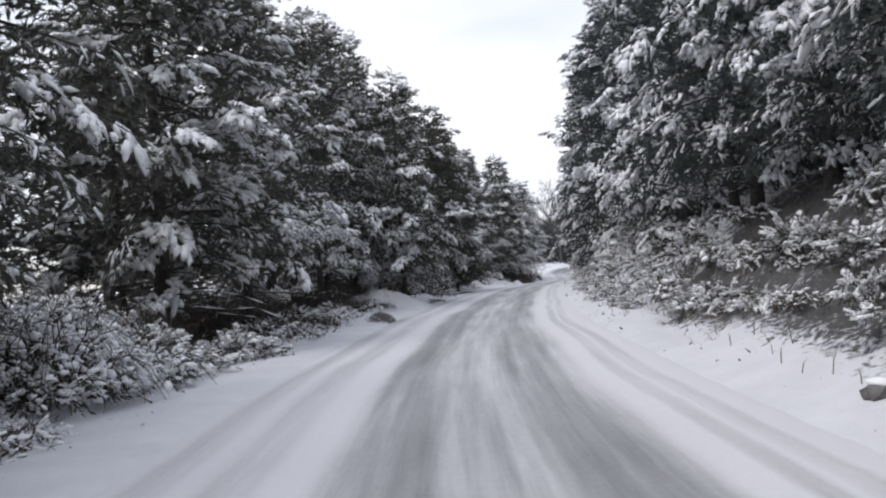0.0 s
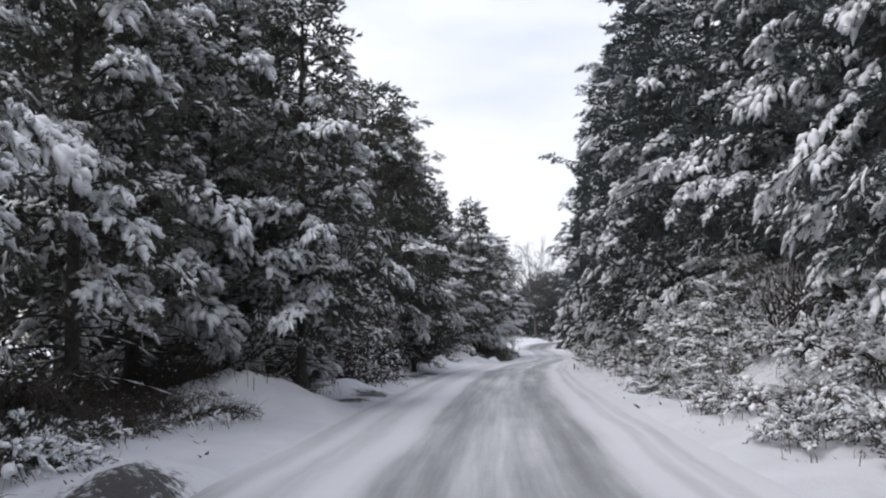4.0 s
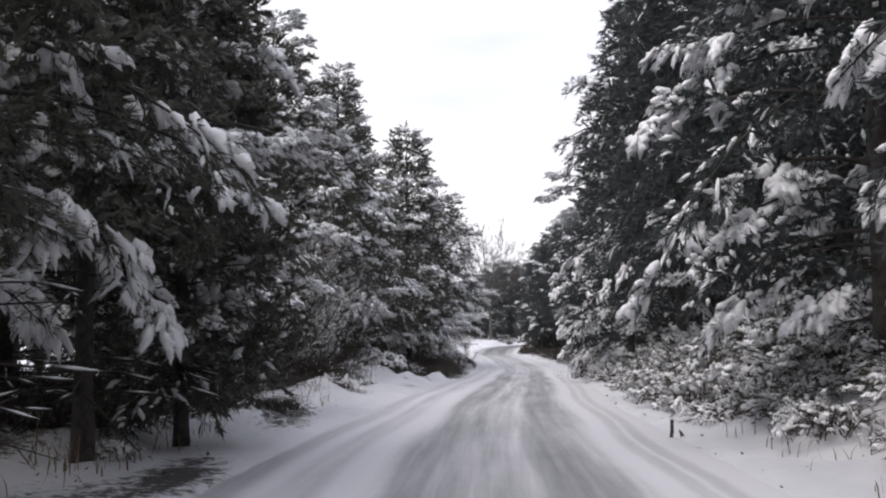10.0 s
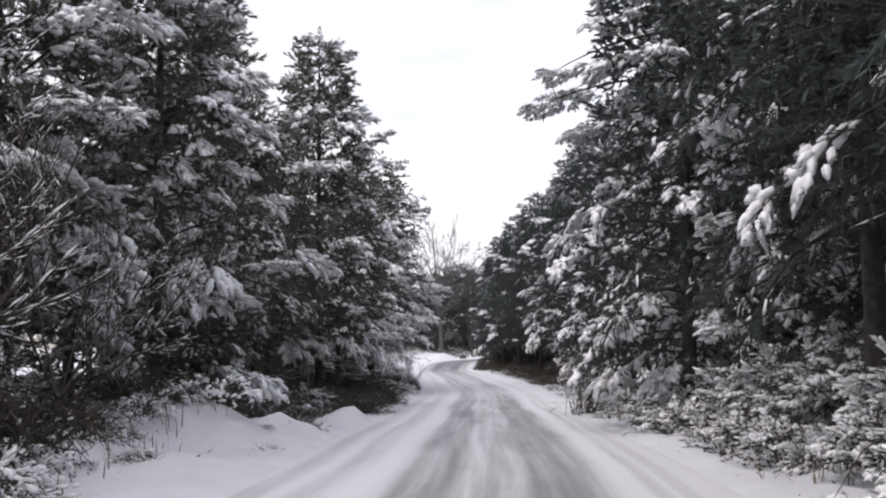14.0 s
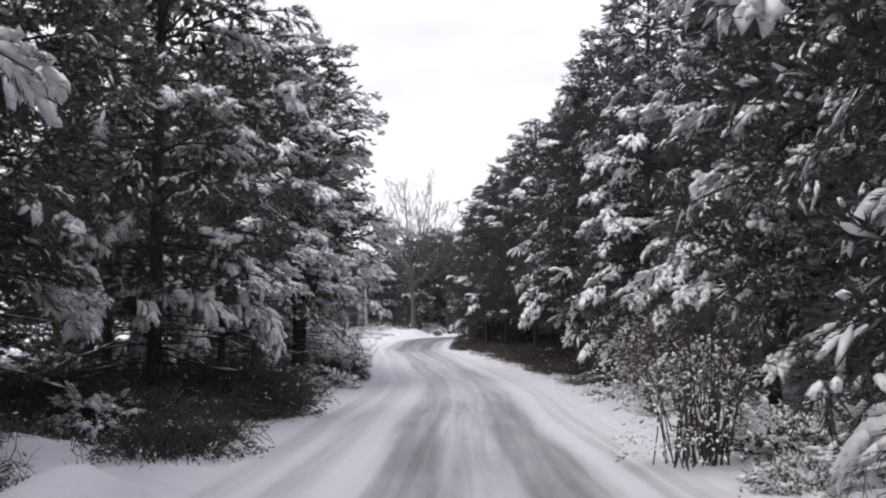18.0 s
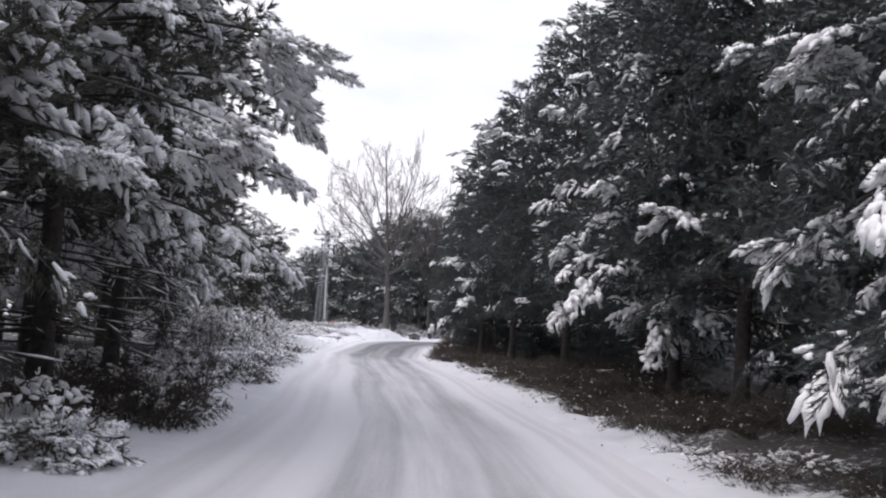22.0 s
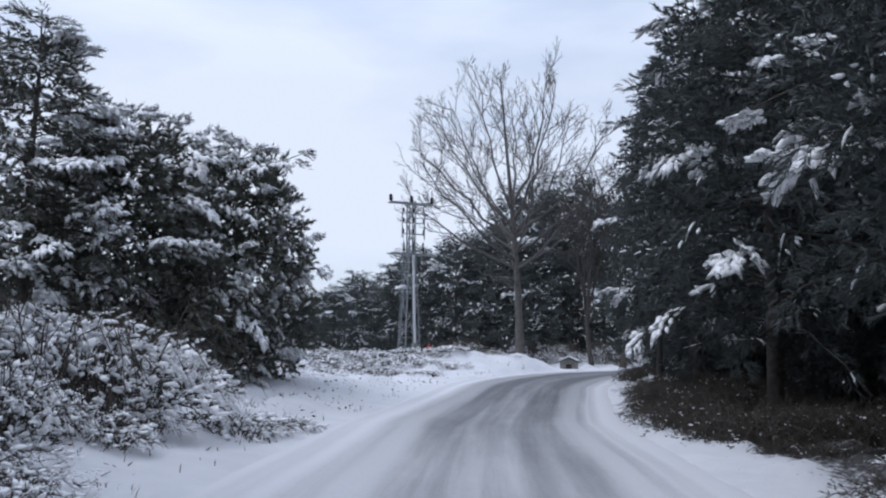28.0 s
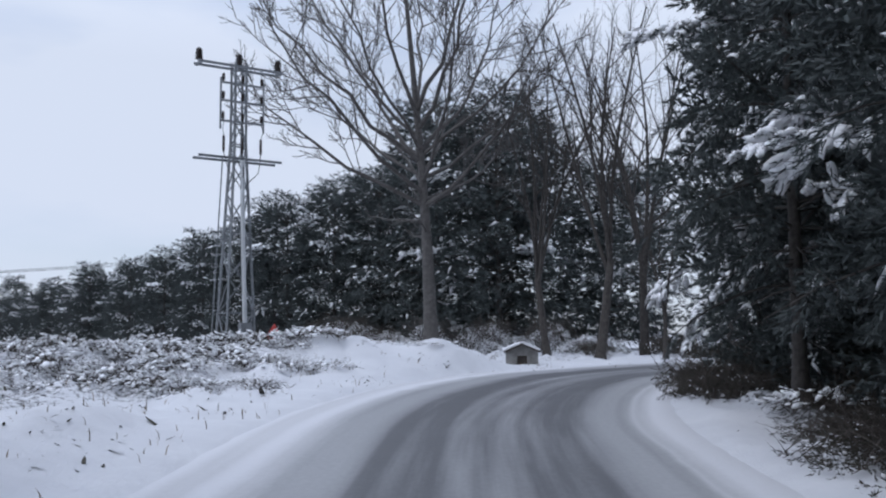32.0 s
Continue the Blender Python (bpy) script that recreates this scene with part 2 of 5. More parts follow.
# ---- mesh helpers ----
def mesh_of(name, verts, faces, mat, smooth=False):
    """A mesh of triangles or quads (all of one kind) from arrays."""
    verts, faces = np.asarray(verts, dtype=np.float32), np.asarray(faces, dtype=np.int32)
    me = bpy.data.meshes.new(name)
    k = faces.shape[1]
    me.vertices.add(len(verts))
    me.vertices.foreach_set("co", verts.ravel())
    me.loops.add(faces.size)
    me.loops.foreach_set("vertex_index", faces.ravel())
    me.polygons.add(len(faces))
    me.polygons.foreach_set("loop_start", np.arange(0, faces.size, k, dtype=np.int32))
    me.polygons.foreach_set("use_smooth", np.full(len(faces), smooth))
    me.update(calc_edges=True)
    me.materials.append(mat)
    return me


def part(name, data, parent, label="", at=None):
    """Links a mesh, or a bmesh with its material as (bmesh, material), under a thing or a part."""
    if isinstance(data, tuple):
        bm, mat = data
        data = bpy.data.meshes.new(name)
        bm.to_mesh(data)
        bm.free()
        data.materials.append(mat)
    ob = new(name, data)
    ob.parent = parent
    if at is not None:
        ob.matrix_basis = at
    return tagged(ob, label)


def thing(name, m, label, category, group="", kind=""):
    ob = new(name)
    ob.empty_display_size = 0.2
    ob.matrix_basis = m
    return tagged(ob, label, category, group, kind)


def spread_out(template, turns, places):
    """Copies of a template (verts, faces) by N matrices and N places."""
    tv, tf = template
    v = np.einsum("nij,kj->nki", turns, tv) + places[:, None, :]
    f = tf[None] + (np.arange(len(places)) * len(tv))[:, None, None]
    return v.reshape(-1, 3), f.reshape(-1, tf.shape[1])


def joined(pieces):
    vs, fs, n = [], [], 0
    for v, f in pieces:
        if len(v):
            vs.append(v)
            fs.append(f + n)
            n += len(v)
    return np.concatenate(vs), np.concatenate(fs)


def tube(points, radii, sides=5):
    """Quads round a line of points."""
    p, r = np.asarray(points, float), np.asarray(radii, float)
    t = np.gradient(p, axis=0)
    t /= np.linalg.norm(t, axis=1)[:, None] + 1e-9
    ref = np.array([0.0, 0.0, 1.0]) if abs(t[0, 2]) < 0.8 else np.array([1.0, 0.0, 0.0])
    a = np.cross(t, ref)
    a /= np.linalg.norm(a, axis=1)[:, None] + 1e-9
    b = np.cross(t, a)
    w = np.arange(sides) * 2 * np.pi / sides
    ring = p[:, None] + r[:, None, None] * (np.cos(w)[None, :, None] * a[:, None] + np.sin(w)[None, :, None] * b[:, None])
    i, j = np.meshgrid(np.arange(len(p) - 1), np.arange(sides), indexing="ij")
    k = (j + 1) % sides
    f = np.stack([i * sides + j, i * sides + k, (i + 1) * sides + k, (i + 1) * sides + j], -1).reshape(-1, 4)
    return ring.reshape(-1, 3), f


def frames_of(axis, up_jitter, scale, rng):
    """Turn matrices whose x runs along axis, of size scale (N) and with a jittered up."""
    x = axis / (np.linalg.norm(axis, axis=1)[:, None] + 1e-9)
    up = np.array([0.0, 0.0, 1.0]) + rng.normal(0, up_jitter, x.shape)
    y = np.cross(up, x)
    y /= np.linalg.norm(y, axis=1)[:, None] + 1e-9
    z = np.cross(x, y)
    return np.stack([x, y, z], -1) * np.asarray(scale)[:, None, None]


def ico_template():
    bm = bmesh.new()
    bmesh.ops.create_icosphere(bm, subdivisions=1, radius=1.0)
    v, f = np.array([w.co[:] for w in bm.verts]), np.array([[w.index for w in p.verts] for p in bm.faces])
    bm.free()
    return v, f


ICO = ico_template()


def spindle(sides, rings):
    """A lump along x from 0 to 1, one wide; rings of (place, width)."""
    v, f = [(0, 0, 0)], []
    for i, (x, r) in enumerate(rings):
        w = np.arange(sides) * 2 * np.pi / sides + 0.3 + 0.4 * i
        v += list(np.stack([np.full(sides, x), np.cos(w) * r / 2, np.sin(w) * r / 2], 1))
    v.append((1, 0, 0))
    last = len(v) - 1
    for k in range(sides):
        j = (k + 1) % sides
        f.append((0, 1 + j, 1 + k))
        for i in range(len(rings) - 1):
            a, b = 1 + i * sides, 1 + (i + 1) * sides
            f += [(a + k, a + j, b + j), (a + k, b + j, b + k)]
        e = 1 + (len(rings) - 1) * sides
        f.append((last, e + k, e + j))
    return np.array(v, dtype=float), np.array(f)


LUMPS = {2: spindle(6, ((0.05, 0.6), (0.3, 1.0), (0.7, 1.02), (0.95, 0.6))), 1: spindle(5, ((0.06, 0.68), (0.5, 1.08), (0.94, 0.66))), 0: spindle(4, ((0.55, 1.0),))}


def twig_pair(rng, detail, fingers, needles, width=0.038):
    """Brushes of needles along one twig, one long, along x; and the snow that lies on them."""
    vs, fs, n, lumps = [], [], 0, []
    lump = LUMPS[1 if detail == 2 else 0]

    def snow_on(o, d, ln, wide, up):
        y = np.cross([0, 0, 1.0], d)
        y /= np.linalg.norm(y) + 1e-9
        z = np.cross(d, y)
        v = lump[0] * np.array([1.05, wide, wide * 0.8]) * (1 + rng.normal(0, 0.13, (len(lump[0]), 1)))
        v = v[:, 0:1] * (d * np.array([1, 1, 0.5])) * ln + v[:, 1:2] * y + v[:, 2:3] * z + o + np.array([0, 0, up])
        v[:, 2] -= 0.22 * np.maximum(v[:, 0] - 0.4, 0) ** 2
        lumps.append((v, lump[1]))

    for k in range(3):
        a = rng.uniform(-0.35, 0.35)
        snow_on(np.array([0.02 + 0.3 * k, rng.normal(0, 0.02), 0.01]), np.array([np.cos(a), np.sin(a), 0.0]), rng.uniform(0.26, 0.38), rng.uniform(0.13, 0.19), 0.05)
    for k in range(fingers):
        t = (k + 0.5) / fingers
        ang = (-1) ** k * rng.uniform(0.45, 1.1) if k < fingers - 1 else rng.uniform(-0.2, 0.2)
        tilt = rng.uniform(-0.3, 0.6)
        d = np.array([np.cos(ang) * np.cos(tilt), np.sin(ang) * np.cos(tilt), np.sin(tilt)])
        o = np.array([0.06 + t * 0.72, 0, 0.05 * np.sin(3 * t)])
        ln = rng.uniform(0.22, 0.38) * (1.1 - 0.3 * t)
        y = np.cross([0, 0, 1.0], d)
        y /= np.linalg.norm(y)
        z = np.cross(d, y)
        for i in range(needles):
            a = i * 2.4 + rng.uniform(-0.4, 0.4)
            q = np.cos(a) * y + np.sin(a) * z
            e = o + d * ln * (0.05 + 0.85 * i / needles)
            c = np.cross(d, q) * width
            vs += [e - c, e + c, e + d * rng.uniform(0.12, 0.2) + q * rng.uniform(0.08, 0.14)]
            fs += [(n, n + 1, n + 2)]
            n += 3
        if rng.random() < 0.6:
            snow_on(o + d * ln * 0.3, d, ln * 0.85, rng.uniform(0.10, 0.16), 0.045)
    return (np.array(vs), np.array(fs)), joined(lumps)


def pillow(rng):
    v = ICO[0] * np.array((0.42, 0.28, 0.17)) * (1 + rng.normal(0, 0.14, (len(ICO[0]), 1)))
    v = np.where(v[:, 2:3] < 0, v * np.array([1, 1, 0.4]), v)
    return v + np.array((0.2, 0, 0.03)), ICO[1]


T_RNG = np.random.default_rng(5)
TUFTS = [twig_pair(np.random.default_rng(90 + k), 0, 5, 11, 0.03)[0] for k in range(5)]
PILLOWS = [pillow(T_RNG) for _ in range(5)] + [twig_pair(T_RNG, 0, 2, 0)[1] for _ in range(4)]


def fan(rng, detail, fingers, needles, wide):
    """A flat spray of needled shoots, one long, along x: the needles, a full load of snow on every shoot, and a thin one on a few."""
    vs, full, thin = [], [], []
    lump = LUMPS[detail]

    def snow_on(out, o, d, ln, w, up):
        y = np.cross([0, 0, 1.0], d)
        y /= np.linalg.norm(y) + 1e-9
        v = lump[0] * (1 + rng.normal(0, 0.17, (len(lump[0]), 1)))
        v = (v[:, 0:1] * 1.04 - 0.02) * d * ln + v[:, 1:2] * w * y + v[:, 2:3] * np.array([0, 0, 0.72 * w]) + o
        v[:, 2] += up - 0.85 * np.maximum(np.linalg.norm(v[:, :2] - o[:2], axis=1) - 0.1, 0) ** 2 - 0.12 * v[:, 0] ** 2
        out.append((v, lump[1]))

    for k in range(fingers):
        t = (k + rng.uniform(0.1, 0.9)) / fingers
        ang = rng.normal(0, 0.25) if k >= fingers - 2 else (-1) ** k * rng.uniform(0.1, 1.15)
        tilt = rng.uniform(-0.35, 0.3)
        d = np.array([np.cos(ang) * np.cos(tilt), np.sin(ang) * np.cos(tilt), np.sin(tilt)])
        off = (-1) ** k * rng.uniform(0.0, 0.30) * np.sin(np.pi * min(1, 0.25 + 0.75 * t))
        o = np.array([0.06 + 0.66 * t, off, rng.normal(-0.03 * abs(off), 0.035)])
        ln = rng.uniform(0.17, 0.32)
        y = np.cross([0, 0, 1.0], d)
        y /= np.linalg.norm(y)
        z = np.cross(d, y)
        for i in range(needles):
            a = i * 2.4 + rng.uniform(-0.4, 0.4)
            q = np.cos(a) * y + np.sin(a) * z
            r = ln * (0.08 + 0.9 * i / needles)
            e = o + d * r - np.array([0, 0, 0.85 * max(r - 0.1, 0) ** 2 + 0.12 * (o[0] + r) ** 2])
            c = np.cross(d, q) * rng.uniform(0.010, 0.017)
            vs.append([e - c, e + c, e + d * rng.uniform(0.10, 0.2) + q * rng.uniform(0.07, 0.13)])
        if rng.random() < 0.86:
            snow_on(full, o, d, ln, wide * rng.uniform(0.75, 1.45), 0.035)
        if rng.random() < 0.4:
            snow_on(thin, o + d * ln * rng.uniform(0.1, 0.4), d, ln * rng.uniform(0.5, 0.8), wide * rng.uniform(0.4, 0.7), 0.03)
    for k in range(3):
        snow_on(full, np.array([0.05 + 0.26 * k, rng.normal(0, 0.07), 0.02]), np.array([1.0, rng.normal(0, 0.5), 0.0]), rng.uniform(0.22, 0.34), wide * rng.uniform(0.9, 1.5), 0.03)
    snow_on(thin, np.array([0.1, 0, 0.02]), np.array([1.0, 0, 0]), 0.4, wide * 0.5, 0.03)
    n = np.array(vs).reshape(-1, 3)
    return (n, np.arange(len(n)).reshape(-1, 3)), joined(full), joined(thin)


FANS = {2: [fan(T_RNG, 2, 14, 12, 0.145) for _ in range(8)], 1: [fan(T_RNG, 1, 11, 10, 0.155) for _ in range(8)], 0: [fan(T_RNG, 0, 6, 8, 0.18) for _ in range(5)]}
LEAFLETS = [twig_pair(T_RNG, 0, 4, 6, 0.026)[0] for _ in range(4)]


def scattered(templates, axis, places, scale, jitter, rng):
    pick = rng.integers(0, len(templates), len(places))
    turns = frames_of(axis, jitter, scale, rng)
    return joined([spread_out(t, turns[pick == k], places[pick == k]) for k, t in enumerate(templates) if (pick == k).any()])


def fanned(detail, axis, places, scale, load, jitter, rng):
    """Fans of needles at N places, and the snow on them: load 0 for none, 1 for thin, 2 for full."""
    pick = rng.integers(0, len(FANS[detail]), len(places))
    turns = frames_of(axis, jitter, scale, rng)
    green, white = [], []
    for k, (needles, full, thin) in enumerate(FANS[detail]):
        m = pick == k
        if m.any():
            green.append(spread_out(needles, turns[m], places[m]))
        for level, snow in ((1, thin), (2, full)):
            w = m & (load == level)
            if w.any():
                white.append(spread_out(snow, turns[w], places[w]))
    return joined(green), joined(white) if white else (np.zeros((0, 3)), np.zeros((0, 3), int))


# ---- the lie of the land ----
walked = np.array([m.translation[:] for _, m in POSES])
ahead = np.array([(19.7, 158.5), (20.5, 163.0), (21.4, 167.2), (22.9, 171.0), (25.2, 174.2), (29.0, 176.4), (36.0, 178.2), (46.0, 179.5), (90.0, 181.0)])
rough = np.concatenate([[(-0.2, -60.0), (-0.1, -20.0)], walked[:, :2], ahead])
steps = np.concatenate([[0], np.cumsum(np.linalg.norm(np.diff(rough, axis=0), axis=1))])
even = np.arange(0, steps[-1], 0.5)
LINE = np.stack([np.interp(even, steps, rough[:, k]) for k in (0, 1)], 1)
kernel = np.hanning(15) / np.hanning(15).sum()
for k in (0, 1):
    LINE[7:-7, k] = np.convolve(LINE[:, k], kernel, "same")[7:-7]
ALONG = np.concatenate([[0], np.cumsum(np.linalg.norm(np.diff(LINE, axis=0), axis=1))]) - 60.0


def smooth(t):
    t = np.clip(t, 0, 1)
    return t * t * (3 - 2 * t)


LEVEL = np.interp(LINE[:, 1], walked[:, 1], walked[:, 2] - EYE) + 0.75 * smooth((ALONG - 155) / 30)
TANGENT = np.gradient(LINE, axis=0)
TANGENT /= np.linalg.norm(TANGENT, axis=1)[:, None]


def road_of(x, y):
    """Metres to the right of the road's middle line, metres along it, and its level there."""
    p = np.stack([np.ravel(x), np.ravel(y)], 1).astype(float)
    s, v, z = np.empty(len(p)), np.empty(len(p)), np.empty(len(p))
    for a in range(0, len(p), 4000):
        q = p[a : a + 4000]
        d = q[:, None] - LINE[None]
        k = np.argmin((d ** 2).sum(-1), 1)
        dk = d[np.arange(len(q)), k]
        side = TANGENT[k, 1] * dk[:, 0] - TANGENT[k, 0] * dk[:, 1]
        s[a : a + 4000] = np.where(side < 0, -1, 1) * np.linalg.norm(dk, axis=1)
        v[a : a + 4000], z[a : a + 4000] = ALONG[k], LEVEL[k]
    return s, v, z


def waves(x, y, size, seed):
    """Smooth unevenness of about that size, from -1 to 1."""
    r, out = np.random.default_rng(seed), 0
    for k in range(7):
        a, ph, f = r.uniform(0, 6.28), r.uniform(0, 6.28), r.uniform(0.6, 1.6) * 6.28 / size
        out = out + np.sin((x * np.cos(a) + y * np.sin(a)) * f + ph)
    return out / 4.0


HEAPS = [(-2.6, 40.5, 1.4, 0.8), (-2.9, 44.0, 1.1, 0.3), (4.1, 84.8, 1.1, 0.85), (3.2, 83.2, 1.0, 0.6), (4.9, 95.6, 1.2, 0.4), (1.5, 67.0, 1.1, 0.35), (2.4, 76.0, 1.2, 0.45), (3.6, 80.5, 1.5, 0.3), (5.5, 86.6, 0.8, 0.5), (-1.7, 30.5, 1.2, 0.35), (-1.9, 53.0, 1.4, 0.4), (-1.3, 47.7, 0.9, 0.4), (7.4, 92.6, 0.9, 0.4), (19.9, 176.2, 1.3, 0.36), (22.5, 177.2, 1.4, 0.62)]


def ground_height(x, y):
    x, y = np.ravel(np.asarray(x, float)), np.ravel(np.asarray(y, float))
    s, v, z = road_of(x, y)
    rough_side = smooth((np.abs(s) - np.where(s < 0, 4.0, 2.9)) / 1.6) + 0.12
    bank = 0.45 + 2.85 * (1 - smooth((v - 72) / 26))
    r = np.maximum(s - 3.0 - 0.9 * smooth((v - 12) / 10), 0)
    h = bank * smooth(r / 6.5) + (0.05 + 0.16 * (1 - smooth((v - 70) / 30))) * np.clip(r - 5.5, 0, 30)
    l = np.maximum(-s - 4.4 + 1.0 * smooth((v - 108) / 12), 0)
    h = h + 0.22 * smooth(l / 1.6) * (1 - smooth((v - 164) / 6)) + (0.38 * smooth(l / 4.5)) * smooth((v - 146) / 10) * (1 - smooth((v - 166) / 4))
    h = h + rough_side * (0.10 * waves(x, y, 1.7, 3) + 0.10 * waves(x, y, 4.5, 4) + 0.08 * waves(x, y, 0.8, 5))
    # a low brambly ridge along the outside of the bend
    f = np.clip(((19.0 - x) * 17 + (177.5 - y) * 6.5) / (17 ** 2 + 6.5 ** 2), 0, 1.6)
    d2 = (x - (19.0 - 17 * f)) ** 2 + (y - (177.5 - 6.5 * f)) ** 2
    h = h + 0.7 * np.exp(-d2 / 2.8 ** 2) * (1 + 0.2 * waves(x, y, 1.3, 9) + 0.12 * waves(x, y, 0.7, 10))
    for hx, hy, hr, hh in HEAPS:
        d2 = ((x - hx) ** 2 + (y - hy) ** 2) / hr ** 2
        h = h + hh * np.exp(-d2) * (1 + 0.25 * waves(x, y, 0.9, 8)) * smooth((np.abs(s) - 2.6) / 0.8)
    h = h + 0.07 * (waves(x, y, 0.9, 14) + 0.8 * waves(x, y, 1.6, 15)) * smooth((v - 138) / 10) * smooth((-s - 3.4) / 1.5)
    on_road = 1 - smooth((np.abs(s) - 2.7) / 0.5)
    return z + h * (1 - on_road) - 0.08 * on_road + 0.03 * (1 - on_road)


def gz(x, y):
    return float(ground_height([x], [y])[0])


def middle_x(y):
    return float(np.interp(y, LINE[:, 1], LINE[:, 0]))


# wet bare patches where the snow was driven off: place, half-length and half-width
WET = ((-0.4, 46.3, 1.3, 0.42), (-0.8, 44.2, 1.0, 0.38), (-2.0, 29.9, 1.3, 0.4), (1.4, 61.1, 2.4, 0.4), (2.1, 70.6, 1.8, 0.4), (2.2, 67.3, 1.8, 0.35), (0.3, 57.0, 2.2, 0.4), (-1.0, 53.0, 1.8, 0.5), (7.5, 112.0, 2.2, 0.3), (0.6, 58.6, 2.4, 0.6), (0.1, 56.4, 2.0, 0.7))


def build_ground():
    u = np.concatenate([[-2500, -900, -400, -200, -120, -80, -60, -45, -35, -28, -23, -19, -16, -14, -12.5, -11.2], np.arange(-10, 11.01, 0.3), [12, 13.2, 14.5, 16, 18, 20, 23, 27, 32, 40, 50, 65, 85, 120, 200, 400, 900, 2500]])
    yy = np.concatenate([[-900, -400, -200, -100, -60, -40, -30, -22, -16, -12], np.arange(-9, 190, 0.45), np.arange(190, 215, 1.5), [220, 228, 240, 260, 300, 380, 500, 800, 1500, 3000]])
    xc = np.interp(yy, LINE[:, 1], LINE[:, 0], right=24.0)
    xc = np.where(yy > 166, 21.3 + np.clip(yy - 166, 0, 8) * 0.15, xc)
    x, y = xc[:, None] + u[None, :], np.repeat(yy[:, None], len(u), 1)
    z = ground_height(x, y)
    nv, nu = x.shape
    i, j = np.meshgrid(np.arange(nv - 1), np.arange(nu - 1), indexing="ij")
    f = np.stack([i * nu + j, i * nu + j + 1, (i + 1) * nu + j + 1, (i + 1) * nu + j], -1).reshape(-1, 4)
    me = mesh_of("ground", np.stack([x.ravel(), y.ravel(), z], 1), f, GROUND, True)
    s, v, _ = road_of(x, y)
    right = smooth((s - 4.2 + 1.0 * smooth((v - 110) / 15) + 1.1 * (1 - smooth((v - 20) / 8))) / 1.8) * (0.5 + 0.42 * smooth((v - 95) / 30) + 0.42 * (1 - smooth((v - 24) / 8)))
    left = smooth((-s - 4.8 + 0.9 * np.exp(-((v - 108) / 9) ** 2)) / 1.6) * (0.85 + 0.2 * np.exp(-((v - 108) / 10) ** 2)) * (1 - 0.45 * smooth((v - 150) / 12))
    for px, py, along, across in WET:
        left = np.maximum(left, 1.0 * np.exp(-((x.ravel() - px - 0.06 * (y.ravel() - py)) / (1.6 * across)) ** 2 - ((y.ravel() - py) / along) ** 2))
    a = me.attributes.new("litter", "FLOAT", "POINT")
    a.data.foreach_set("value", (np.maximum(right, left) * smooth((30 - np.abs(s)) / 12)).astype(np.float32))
    tagged(new("ground", me), "uneven snow-covered verge and forest floor with litter", "ground", kind="structure")


def build_road():
    us = np.linspace(-3.05, 3.05, 29)
    k = np.arange(60, len(LINE) - 10)
    c, t, z = LINE[k], TANGENT[k], LEVEL[k]
    nrm = np.stack([t[:, 1], -t[:, 0]], 1)
    x, y = c[:, None, 0] + nrm[:, None, 0] * us, c[:, None, 1] + nrm[:, None, 1] * us
    zz = z[:, None] + 0.012 * waves(x, y, 1.3, 11) - 0.02 * np.exp(-((us[None] - 0.25) / 1.2) ** 2) - 0.05 * smooth((np.abs(us[None]) - 2.8) / 0.25)
    nv, nu = x.shape
    i, j = np.meshgrid(np.arange(nv - 1), np.arange(nu - 1), indexing="ij")
    f = np.stack([i * nu + j, i * nu + j + 1, (i + 1) * nu + j + 1, (i + 1) * nu + j], -1).reshape(-1, 4)
    me = mesh_of("road", np.stack([x.ravel(), y.ravel(), zz.ravel()], 1), f, ROAD, True)
    uv = np.stack([np.repeat(us[None], nv, 0).ravel(), np.repeat(ALONG[k][:, None], nu, 1).ravel()], 1)
    me.uv_layers.new(name="UVMap").data.foreach_set("uv", uv[f.ravel()].astype(np.float32).ravel())
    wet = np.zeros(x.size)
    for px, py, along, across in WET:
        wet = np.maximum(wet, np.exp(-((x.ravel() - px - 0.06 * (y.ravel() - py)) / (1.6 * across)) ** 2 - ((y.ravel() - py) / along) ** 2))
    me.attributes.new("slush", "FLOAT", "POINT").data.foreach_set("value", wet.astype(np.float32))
    tagged(new("road", me), "narrow asphalt road under driven snow with grey wheel tracks", "road", kind="structure")


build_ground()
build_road()


